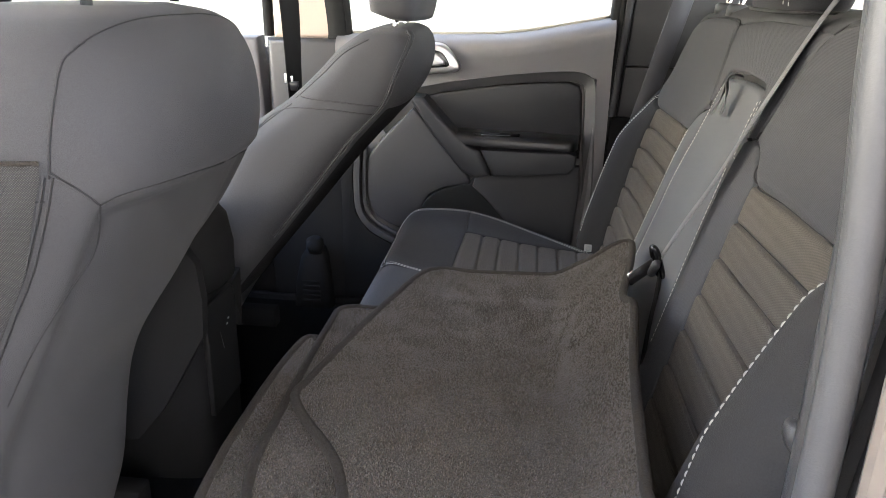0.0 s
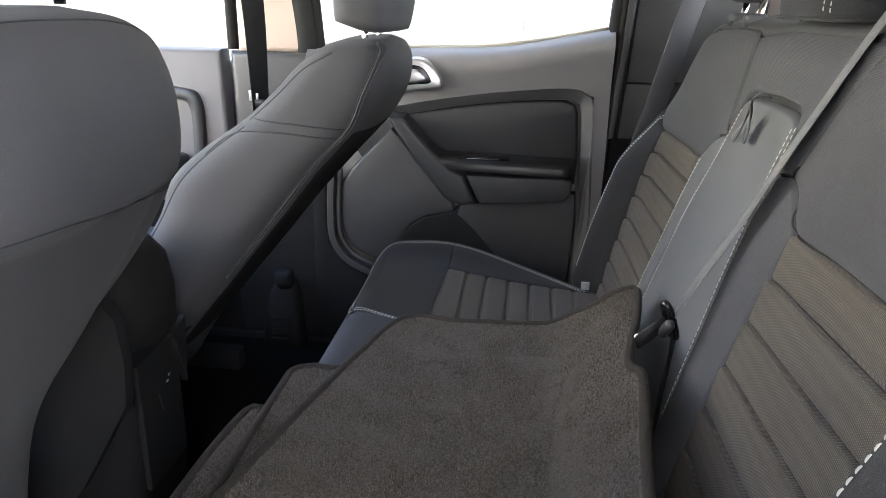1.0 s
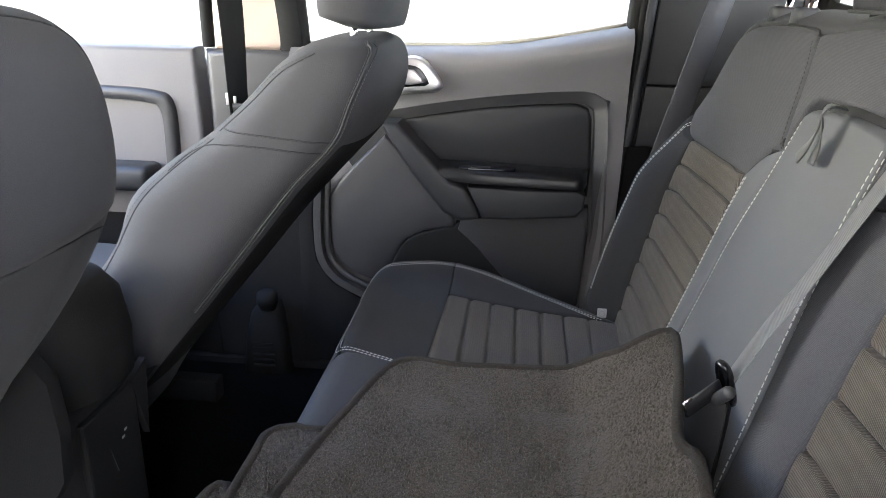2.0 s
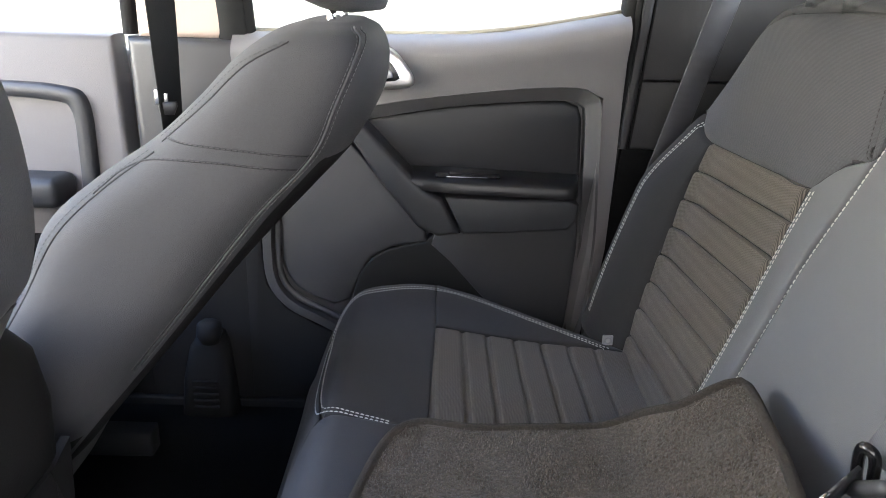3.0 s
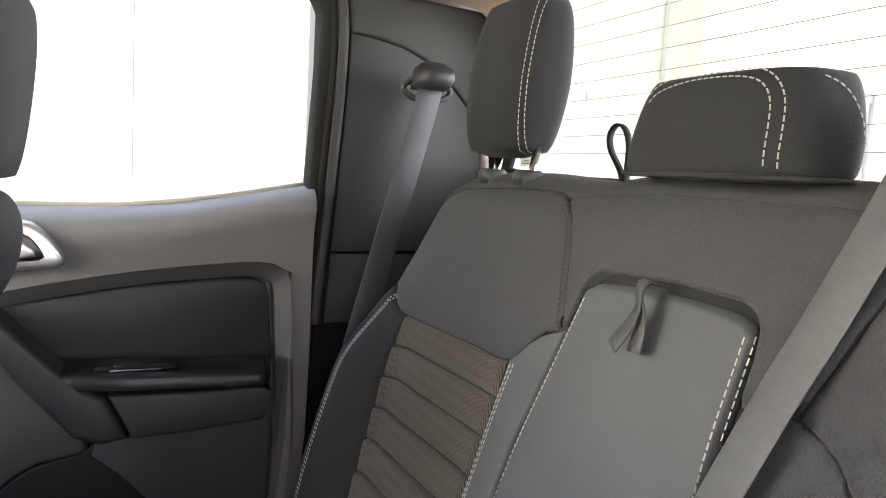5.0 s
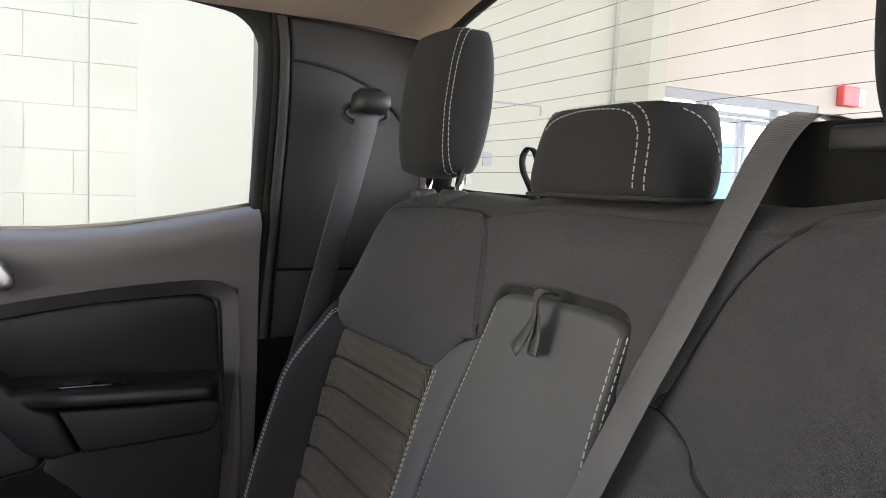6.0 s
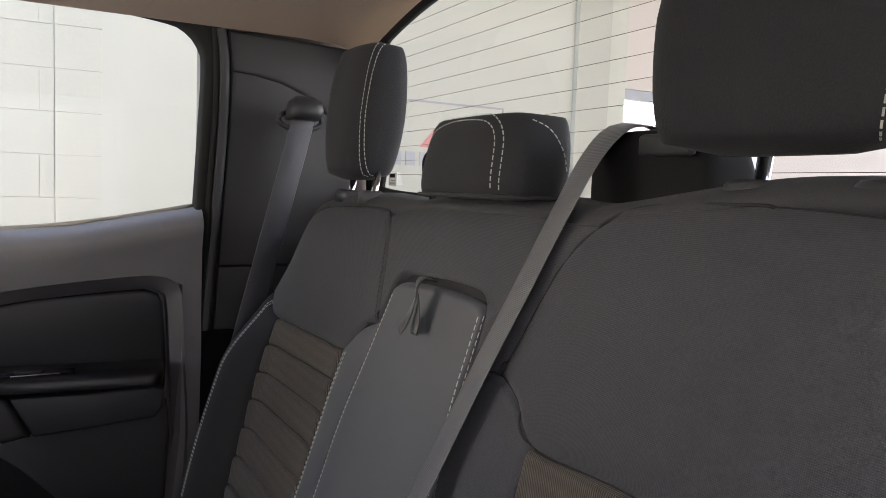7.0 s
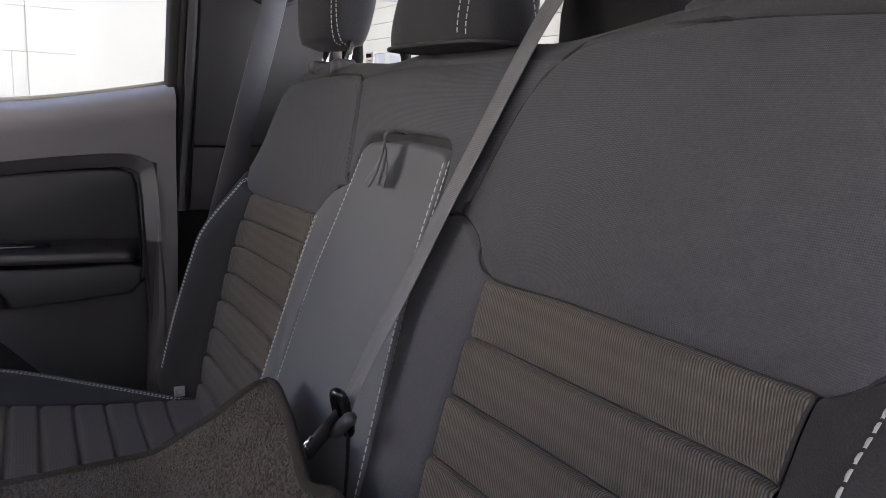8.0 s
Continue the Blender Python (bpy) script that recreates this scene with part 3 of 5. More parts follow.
# speaker side: raised triangular panel and bottle pocket
tri = [(-0.235, 0.56), (-0.205, 0.53), (-0.14, 0.45), (-0.085, 0.385), (-0.08, 0.362), (-0.150, 0.351), (-0.19, 0.326), (-0.215, 0.275), (-0.23, 0.238), (-0.262, 0.226), (-0.300, 0.240), (-0.335, 0.262), (-0.352, 0.286), (-0.361, 0.32), (-0.362, 0.42), (-0.32, 0.475)]
part("speaker_panel", plate(tri, 0.765, 0.022, 0.008, 3), PLASTIC_GREY, door, "smooth grey speaker panel", sharp=40)
rim = spline([(-0.378, 0.46), (-0.384, 0.36), (-0.379, 0.282), (-0.345, 0.232), (-0.28, 0.196), (-0.20, 0.152)], 40)
rim_way = np.gradient(rim, axis=0)
rim_way /= np.linalg.norm(rim_way, axis=1)[:, None]
rim_side = np.stack([-rim_way[:, 1], rim_way[:, 0]], 1)
part("pocket_rim", band(rim - rim_side * 0.013, rim + rim_side * 0.010, 0.752, 0.730), PLASTIC_GREY, door, "flat moulded pocket rim", sharp=60)
part("panel_lip", tube([(x, 0.742, z) for x, z in rim + rim_side * 0.018], 0.0065, 10), PLASTIC_GREY, door, "rounded lip under the speaker panel")
kick = [(-0.43, 0.02), (-0.43, 0.47), (-0.392, 0.47), (-0.398, 0.35), (-0.392, 0.27), (-0.355, 0.219), (-0.288, 0.182), (-0.20, 0.136), (0.19, 0.105), (0.19, 0.02)]
part("kick_panel", plate(kick, 0.75, 0.014, 0.004, 2), PLASTIC_DULL, door, "black plate painting footwell shade on the rear door", sharp=40)
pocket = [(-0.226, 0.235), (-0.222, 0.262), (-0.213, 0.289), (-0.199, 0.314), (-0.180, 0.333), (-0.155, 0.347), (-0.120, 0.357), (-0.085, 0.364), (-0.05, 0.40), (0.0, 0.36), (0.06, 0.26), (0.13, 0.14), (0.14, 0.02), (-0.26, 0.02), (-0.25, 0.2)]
part("bottle_pocket", plate(pocket, 0.775, 0.033, 0.003, 2), RUBBER, door, "black sheet painting the shade inside the bottle pocket", smooth=False)
part("door_gap_fill", boxes(((0.266, 0.775, 0.0), (0.30, 0.80, 1.18))), RUBBER, door, "black plate added to darken the door gap", smooth=False)
# inner handle: silver bezel with a dark cup
bez = [(-0.185, 0.725), (-0.150, 0.722), (-0.128, 0.70), (-0.113, 0.675), (-0.118, 0.660), (-0.16, 0.655), (-0.25, 0.65), (-0.26, 0.70)]
hb = part("handle_bezel", plate(bez, 0.735, 0.034, 0.008, 3, 40), SILVER, door, "satin silver bezel")
cup = [(-0.19, 0.71), (-0.158, 0.706), (-0.14, 0.685), (-0.138, 0.672), (-0.17, 0.668), (-0.24, 0.665), (-0.24, 0.70)]
part("handle_cup", plate(cup, 0.705, 0.006, 0.002, 2, 30), GLOSS, hb, "black recess")
part("handle_lever", plate([(-0.24, 0.704), (-0.166, 0.7015), (-0.149, 0.685), (-0.147, 0.6765), (-0.17, 0.6725), (-0.24, 0.670)], 0.702, 0.010, 0.003, 2), SILVER, hb, "silver pull lever")

# window frame of the door with rounded rear corner
WIN = [(-0.40, 0.725), (-0.40, 1.142), (0.05, 1.139), (0.19, 1.130), (0.232, 1.117), (0.255, 1.09), (0.262, 1.05), (0.255, 0.90), (0.248, 0.775)]
OUT = [(-0.46, 0.725), (-0.46, 1.185), (0.05, 1.182), (0.21, 1.172), (0.262, 1.155), (0.292, 1.115), (0.295, 1.05), (0.288, 0.90), (0.278, 0.775)]
part("window_frame", band(OUT, WIN, 0.77, 0.748), RUBBER, door, "black window frame")
bm = bmesh.new()
bm.faces.new([bm.verts.new((x, 0.785, z)) for x, z in ((-0.45, 0.66), (0.29, 0.66), (0.29, 1.18), (-0.45, 1.18))])
pane = part("pane", bm, GLASS, door, "clear side glass", smooth=False)
pane.visible_shadow = False
part("rear_seal", tube([(x, 0.752, z) for x, z in spline([(0.284, 1.14), (0.288, 1.0), (0.276, 0.80), (0.272, 0.68), (0.262, 0.52), (0.238, 0.28), (0.21, 0.02)], 50)], 0.009, 10), RUBBER, door, "black rubber door seal")


# ---- pillars ----
def pillar_c(s):
    root = thing("pillar_trim_rear", (0.4, s * 0.75, 0.6), "dark grey rear pillar trim with a belt guide", "pillar trim", kind="structure")
    up = [(0.288, 0.6795), (0.296, 0.80), (0.306, 0.95), (0.308, 1.06), (0.300, 1.126), (0.36, 1.130), (0.45, 1.126), (0.565, 1.118), (0.575, 1.0), (0.575, 0.6795)]
    lo = [(0.280, 0.678), (0.270, 0.554), (0.575, 0.554), (0.575, 0.678)]
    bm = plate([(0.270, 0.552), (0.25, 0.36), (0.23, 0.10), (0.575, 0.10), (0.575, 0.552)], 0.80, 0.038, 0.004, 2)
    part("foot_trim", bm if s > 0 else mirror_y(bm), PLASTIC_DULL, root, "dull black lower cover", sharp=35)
    for nm, o, m in (("upper_trim", up, PILLAR_GREY), ("lower_trim", lo, PILLAR_GREY)):
        bm = plate(o, 0.80, 0.052, 0.005, 3)
        part(nm, bm if s > 0 else mirror_y(bm), m, root, sharp=35)
    edge_out = [(0.284, 1.126), (0.291, 1.06), (0.289, 0.95), (0.279, 0.80), (0.272, 0.70), (0.262, 0.556)]
    edge_in = [(a + 0.020, b) for a, b in edge_out]
    bm = band(edge_out, edge_in, 0.752, 0.7385)
    part("front_flange", bm if s > 0 else mirror_y(bm), PILLAR_GREY, root, "rounded front edge of the trim", sharp=60)
    bm = tube([(a + 0.0225, 0.747, b) for a, b in spline(edge_out, 40)], 0.0025, 6)
    part("flange_groove", bm if s > 0 else mirror_y(bm), RUBBER, root, "dark groove")
    bm = plate([(0.308, 1.127), (0.572, 1.120), (0.574, 0.925), (0.535, 0.948), (0.495, 0.990), (0.455, 1.018), (0.41, 1.036), (0.36, 1.046), (0.314, 1.050)], 0.754, 0.011, 0.009, 4)
    part("upper_shelf", bm if s > 0 else mirror_y(bm), PILLAR_GREY, root, sharp=35)
    return root


pillar_c(1)
pillar_c(-1)


def pillar_b(s):
    root = thing("pillar_trim_middle", (-0.52, s * 0.76, 0.7), "beige upper and dark grey lower middle pillar trim", "pillar trim", kind="structure")
    up = [(-0.60, 0.725), (-0.60, 1.17), (-0.45, 1.17), (-0.43, 0.725)]
    lo = [(-0.612, 0.403), (-0.615, 0.728), (-0.425, 0.728), (-0.405, 0.403)]
    foot = [(-0.665, 0.0), (-0.665, 0.40), (-0.405, 0.40), (-0.39, 0.0)]
    bm = plate(up, 0.80, 0.050, 0.018, 4)
    part("upper_trim", bm if s > 0 else mirror_y(bm), PILLAR_BEIGE, root, "beige plastic", sharp=35)
    bm = plate(lo, 0.80, 0.062, 0.016, 4)
    part("lower_trim", bm if s > 0 else mirror_y(bm), PLASTIC_GREY, root, "dark grey plastic", sharp=35)
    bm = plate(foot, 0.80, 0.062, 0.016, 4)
    part("foot_trim", bm if s > 0 else mirror_y(bm), PLASTIC_DULL, root, "trim foot blackened for the footwell shade", sharp=35)
    return root


pillar_b(1)
pillar_b(-1)
for s in (1, -1):
    o = part("door_seal", tube([(x, s * 0.765, z) for x, z in spline([(-0.425, 1.15), (-0.418, 0.9), (-0.405, 0.72), (-0.39, 0.4), (-0.375, 0.05)], 30)], 0.013, 10), RUBBER, None)
    tagged(o, "black rubber seal along the middle pillar", "door seal", kind="structure")

# near rear aperture: pale grey seal strip on the open door's frame
o = part("aperture_seal", tube([(x, -0.755, z) for x, z in spline([(0.225, 1.15), (0.238, 0.86), (0.247, 0.75), (0.2505, 0.68), (0.251, 0.58), (0.247, 0.45), (0.23, 0.2), (0.21, 0.0)], 50)], 0.011, 12), SEAL_GREY, None)
tagged(o, "pale grey rubber seal round the open door aperture", "door seal", kind="structure")
o = part("aperture_lip", tube([(x, -0.735, z) for x, z in spline([(0.227, 1.15), (0.239, 0.86), (0.248, 0.75), (0.249, 0.68), (0.249, 0.58), (0.246, 0.45), (0.23, 0.2), (0.21, 0.0)], 50)], 0.0065, 10), PLASTIC_GREY, None)
tagged(o, "black inner lip of the door aperture seal", "door seal", kind="structure")

for s in (1, -1):
    o = part("sill_trim", boxes(((-1.55, min(s * 0.728, s * 0.80), -0.01), (0.28, max(s * 0.728, s * 0.80), 0.018)), bevel=0.004), PLASTIC_DULL, None, smooth=False)
    tagged(o, "black strip added to keep the door sill in shade", "sill trim", kind="structure")

# near rear door, standing open on its front hinges
open_door = thing("door_rear_open", (-0.47, -0.82, 0.0), "rear door standing wide open, dark trim inside", "car door", kind="structure")
turn = Matrix.Translation((-0.47, -0.83, 0)) @ Matrix.Rotation(radians(-72), 4, "Z")
for nm, lo, hi, m in (("door_shell", (0.0, -0.05, 0.02), (0.78, 0.0, 0.74), BODY), ("door_trim", (0.02, 0.003, 0.04), (0.74, 0.06, 0.73), PLASTIC_GREY), ("window_frame", (0.0, -0.04, 0.743), (0.06, 0.0, 1.16), RUBBER), ("window_frame", (0.063, -0.04, 1.12), (0.72, 0.0, 1.16), RUBBER), ("window_frame", (0.66, -0.04, 0.743), (0.72, 0.0, 1.117), RUBBER)):
    bm = boxes((lo, hi), bevel=0.008)
    bm.transform(turn)
    part(nm, bm, m, open_door, smooth=False)

# front door beyond the middle pillar
fdoor = thing("door_front", (-1.0, 0.74, 0), "closed grey front door trim with a recessed insert", "car door", kind="structure")
part("door_trim", plate([(-1.55, 0.02), (-1.55, 0.74), (-0.64, 0.73), (-0.632, 0.4), (-0.62, 0.02)], 0.80, 0.055, 0.012, 3), PLASTIC_SOFT, fdoor, "soft grey trim", sharp=35)
part("insert_surround", band([(-1.3, 0.66), (-0.9, 0.648), (-0.74, 0.64), (-0.695, 0.615), (-0.69, 0.52), (-0.695, 0.40)], [(-1.3, 0.63), (-0.9, 0.62), (-0.755, 0.612), (-0.725, 0.595), (-0.722, 0.52), (-0.726, 0.40)], 0.745, 0.730), PLASTIC_GREY, fdoor)
part("kick_panel", plate([(-1.54, 0.021), (-1.54, 0.36), (-0.645, 0.36), (-0.63, 0.021)], 0.748, 0.012, 0.004, 2), PLASTIC_DULL, fdoor, "black plate painting footwell shade on the front door", sharp=40)
part("armrest", boxes(((-1.3, 0.665, 0.43), (-0.735, 0.75, 0.485)), bevel=0.015), VINYL, fdoor, "padded armrest")
part("window_frame", band([(-1.5, 0.73), (-1.2, 0.95), (-0.95, 1.12), (-0.64, 1.17), (-0.61, 1.1), (-0.605, 0.73)], [(-1.44, 0.73), (-1.17, 0.92), (-0.95, 1.08), (-0.66, 1.13), (-0.635, 1.08), (-0.63, 0.73)], 0.78, 0.76), RUBBER, fdoor)
bm = bmesh.new()
bm.faces.new([bm.verts.new((x, 0.785, z)) for x, z in ((-1.5, 0.66), (-0.6, 0.66), (-0.6, 1.17), (-0.98, 1.13))])
pane = part("pane", bm, GLASS, fdoor, smooth=False)
pane.visible_shadow = False


# ---- rear bench ----
bench = thing("rear_bench_seat", (0.1, 0, 0.0), "charcoal cloth rear bench with ribbed inserts and pale stitching", "car seat")


def back_surface(y, z):
    """The leaning face of the bench back at (y, z), with side bolsters standing forward."""
    ay = abs(y)
    x = 0.352 + 0.31 * (z - 0.63)
    if y > 0:
        bol = smooth01((ay - 0.47) / 0.10) * smooth01((0.66 - z) / 0.14) * 0.042
    else:
        bol = smooth01((ay - 0.49) / 0.08) * smooth01((0.685 - z) / 0.06) * (0.046 + 0.16 * max(0.0, min(0.14, 0.64 - z)))
    roll = 0.11 * max(0.0, (ay - 0.60) / 0.10) ** 2
    top = 0.10 * max(0.0, (z - (0.775 if y > -0.15 else 0.797)) / 0.06) ** 2
    shoulder = 0.018 * max(0.0, (ay - 0.46) / 0.14) ** 2 * smooth01((z - 0.62) / 0.1)
    inner = 0.006 * math.exp(-((ay - 0.165) / 0.04) ** 2) * smooth01((0.66 - z) / 0.1)
    p = (x - bol + roll + top * 0.35 + shoulder - inner, y, z)
    return p, (-0.955, 0.0, 0.296)


RIBS_FAR = [0.579, 0.535, 0.491, 0.446, 0.400, 0.355, 0.310]
RIBS_NEAR = [0.589, 0.540, 0.488, 0.437, 0.386, 0.335, 0.290]


def rib_height(b, gap):
    """Height of the quilted cloth at b below a crease, with the next crease gap further down."""
    d = min(b, gap - b)
    return 0.0045 * (1 - math.exp(-b / 0.003)) * (1 - 0.8 * min(1.0, b / gap)) - 0.0048 * math.exp(-(d / 0.0017) ** 2)


def rib_insert(s, left, right, top, lo):
    """The ribbed insert of one place: level rows, close together at the creases."""
    creases = RIBS_FAR if s > 0 else RIBS_NEAR
    tilt = lambda u: 0.010 * (u - 0.5)
    L, R, T = (np.array(c) for c in (left, right, top))
    at = lambda c, z: float(np.interp(z, c[:, 1], c[:, 0]))
    tops = spline(top, 60)
    width = 0.27
    us = graded(width, 0.008, 0.011)
    steps = [0.0, 0.0007, 0.0014, 0.0022, 0.0034, 0.005, 0.008, 0.014, 0.022, 0.030]
    bm = bmesh.new()
    rows, lines = [], []

    def add(zs_at, b, gap):
        row = []
        for u in us:
            z, y = zs_at(u)
            edge = min(u, 1 - u) * width
            h = rib_height(b, gap) * min(1.0, edge / 0.004 + 0.4) - 0.003 * max(0.0, 1 - edge / 0.008) ** 2
            p, out = back_surface(s * y, z)
            row.append(bm.verts.new(Vector(p) + Vector(out) * h))
        rows.append(row)

    ends = [0.0] + creases
    for k, z1 in enumerate(creases):
        z0 = creases[k + 1] if k + 1 < len(creases) else lo
        gap = z1 - z0
        if k == 0:
            for f in (0.0, 0.03, 0.07, 0.13, 0.25, 0.45, 0.7, 0.88, 0.95, 0.98):
                def spot(u, f=f):
                    i = u * 59
                    y = float(np.interp(i, range(60), tops[:, 0]))
                    zt = float(np.interp(i, range(60), tops[:, 1]))
                    z = zt + (z1 + tilt(u) * s - zt) * f
                    return z, y + (at(L, z) + (at(R, z) - at(L, z)) * u - y) * f
                add(spot, 0.038 * f, 0.038)
        here = steps + [gap - q for q in (0.0034, 0.0022, 0.0014, 0.0007)]
        for q in [v for v in here if v < gap]:
            z = z1 - q
            add(lambda u, z=z: (z + tilt(u) * s, at(L, z) + (at(R, z) - at(L, z)) * u), q, gap)
            if q == 0.0:
                lines.append([v.co.copy() for v in rows[-1]][2:-2])
    for p, q in zip(rows, rows[1:]):
        for j in range(len(us) - 1):
            bm.faces.new((p[j], p[j + 1], q[j + 1], q[j]))
    return bm, lines


def seat_side(s):
    """The panels of one outer place; s is +1 on the far side and -1 on the near one."""
    f = lambda pts: [(s * a, b) for a, b in pts]
    A, B, C, D, F, I = (0.600, 0.652), (0.508, 0.617), (0.215, 0.626), (0.140, 0.676), (0.214, 0.8035), (0.552, 0.745)
    m1, m2, m3 = (0.56, 0.628), (0.42, 0.618), (0.30, 0.622)
    up = 0.026 if s < 0 else 0.0
    if s < 0:
        F, I = (0.214, 0.8145), (0.565, 0.775)
        A, B, C, m1, m2, m3 = (0.590, 0.690), (0.512, 0.642), (0.212, 0.634), (0.545, 0.664), (0.42, 0.639), (0.31, 0.637)
    pad = cushion_patch(back_surface, f([A, m1, B, m2, m3, C, (0.175, 0.662), D]), f([I, (0.52, 0.788 + up), (0.475, 0.806 + up), (0.36, 0.812 + up), (0.252, 0.812 + up * 0.8), F]),
                        f([A, (0.588, 0.70), I]), f([D, (0.154, 0.71), (0.170, 0.752), (0.186, 0.784), F]), 0.009, 0.0045, crown=0.010)
    part("upper_pad", pad if s > 0 else pad, CLOTH, bench, "smooth upper backrest pad", panel=True)
    lo = 0.262
    bm, lines = rib_insert(s, [(0.475, lo), (0.492, 0.36), (0.50, 0.48), B], [(0.235, lo), (0.222, 0.36), (0.212, 0.48), C], [B, m2, m3, C], lo)
    part("ribbed_insert", bm, QUILT, bench, "brown-grey ribbed insert", panel=True)
    for line in lines:
        part("seam", tube([q + Vector((-0.0005, 0, 0)) for q in line], 0.0009, 6), THREAD_DARK, bench, "quilted crease")
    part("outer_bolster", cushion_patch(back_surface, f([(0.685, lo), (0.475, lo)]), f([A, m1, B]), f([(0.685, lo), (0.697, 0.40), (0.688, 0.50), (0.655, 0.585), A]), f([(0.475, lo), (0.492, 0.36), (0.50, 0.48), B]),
                                        0.010, 0.010, crown=0.008), BOLSTER_SHADED if s > 0 else BOLSTER, bench, "padded side bolster", panel=True)
    arm_edge = [(0.170, lo), (0.163, 0.36), (0.155, 0.48), (0.146, 0.587), (0.134, 0.682)] if s > 0 else [(0.140, lo), (0.128, 0.36), (0.108, 0.48), (0.088, 0.60), (0.098, 0.668)]
    part("inner_bolster", cushion_patch(back_surface, f([(0.235, lo), arm_edge[0]]), f([C, (0.175, 0.662), D, arm_edge[-1]]), f([(0.235, lo), (0.222, 0.36), (0.212, 0.48), C]), f(arm_edge),
                                        0.008, 0.008, crown=0.004), VINYL_BLUE if s > 0 else CLOTH, bench, "smooth inner bolster", panel=True)
    inner_line = f([(0.238, lo), (0.225, 0.36), (0.215, 0.48), C])
    outer_line = f([(0.585, 0.30), (0.592, 0.40), (0.592, 0.50), (0.588, 0.57), (0.580, 0.640)])
    SEWING.extend(([(inner_line, 0.011, THREAD), (inner_line, 0.018, THREAD)] if s > 0 else []) + ([(outer_line, 0.0, THREAD), (outer_line, 0.007, THREAD)] if s > 0 else []))
    if s < 0:
        BOLD_SEWING.append((f([(0.605, 0.36), (0.590, 0.43), (0.576, 0.50), (0.567, 0.56), (0.561, 0.60), (0.557, 0.640), (0.548, 0.666)]), 0.0))
    SEAMS.extend([f([A, m1, B, m2, m3, C, (0.175, 0.662), D, arm_edge[-1]]), f([D, (0.154, 0.71), (0.170, 0.752), (0.186, 0.784), F, (0.252, 0.812 + up * 0.8), (0.36, 0.812 + up), (0.475, 0.806 + up)]), f([B, (0.50, 0.48), (0.492, 0.36), (0.475, lo)])])
    if s > 0:
        PADSEWING.append((f([D, (0.154, 0.71), (0.170, 0.752), (0.186, 0.784), F]), -0.006 * s))


SEWING, BOLD_SEWING, SEAMS, PADSEWING = [], [], [], []


seat_side(1)
seat_side(-1)
# middle: upper field and fold-down armrest
part("middle_pad", cushion_patch(back_surface, [(0.140, 0.676), (0.134, 0.680), (0.130, 0.70), (0.126, 0.722), (0.119, 0.733), (0.105, 0.740), (0.02, 0.745), (-0.06, 0.743), (-0.078, 0.739), (-0.089, 0.731), (-0.094, 0.718), (-0.095, 0.70), (-0.094, 0.670), (-0.140, 0.676)],
                                 [(0.214, 0.8035), (0.205, 0.808), (0.1, 0.818), (-0.1, 0.819), (-0.205, 0.817), (-0.214, 0.8145)],
                                 [(0.140, 0.676), (0.154, 0.71), (0.170, 0.752), (0.186, 0.784), (0.214, 0.8035)], [(-0.140, 0.676), (-0.154, 0.71), (-0.170, 0.752), (-0.186, 0.784), (-0.214, 0.8145)], 0.007, 0.004, step=0.008, skirt=0.03, straight=True), CLOTH, bench, "smooth middle backrest pad", panel=True)
part("backing", cushion_patch(lambda y, z: (tuple(np.array(back_surface(y, z)[0]) + np.array((0.014, 0, 0))), (-1, 0, 0)), [(0.67, 0.24), (-0.67, 0.24)], [(0.57, 0.72), (0.50, 0.785), (-0.50, 0.785), (-0.57, 0.72)],
                              [(0.67, 0.24), (0.68, 0.45), (0.57, 0.72)], [(-0.67, 0.24), (-0.68, 0.45), (-0.57, 0.72)], 0.01, 0.0, step=0.02, skirt=0, straight=True), THREAD_DARK, bench, "dark cloth behind the seams")
armrest_root = part("fold_down_armrest", cushion_patch(back_surface, [(0.168, 0.262), (-0.138, 0.262)], [(0.122, 0.718), (0.116, 0.726), (0.10, 0.731), (0.02, 0.7355), (-0.06, 0.7335), (-0.082, 0.728), (-0.088, 0.718)],
                                                       [(0.168, 0.262), (0.161, 0.36), (0.153, 0.48), (0.144, 0.587), (0.122, 0.718)], [(-0.138, 0.262), (-0.126, 0.36), (-0.106, 0.48), (-0.086, 0.60), (-0.088, 0.718)], 0.009, 0.010, crown=0.004), VINYL_BLUE, bench, "smooth fold-down armrest panel", panel=True)
for c, off, m in SEWING:
    part("stitching", stitch_on(back_surface, c, off, lift=0.0006, length=0.0050, gap=0.0017, width=0.0017, height=0.0012), m, bench, "pale thread")
for c, off in BOLD_SEWING:
    part("stitching", stitch_on(back_surface, c, off, lift=0.0008, length=0.0062, gap=0.0024, width=0.0019, height=0.0014), THREAD, bench, "pale thread")
for c in SEAMS:
    part("seam", seam_on(back_surface, c), THREAD_DARK, bench, "dark sewn seam")
for c, off in PADSEWING:
    part("stitching", stitch_on(back_surface, c, off, length=0.004, gap=0.0025, width=0.0012), THREAD_DARK, bench, "dark thread")
part("stitching", stitch_on(back_surface, [(0.158, 0.30), (0.153, 0.40), (0.147, 0.50), (0.138, 0.587), (0.129, 0.65), (0.117, 0.712)], 0, lift=0.0006, length=0.0050, gap=0.0015, width=0.0017, height=0.0012), THREAD, armrest_root, "pale thread")
for off in (0.003, 0.013):
    part("stitching", stitch_on(back_surface, [(-0.118, 0.36), (-0.098, 0.48), (-0.080, 0.60), (-0.079, 0.72)], off, length=0.0058, gap=0.0024, width=0.0015), THREAD, armrest_root, "pale thread")


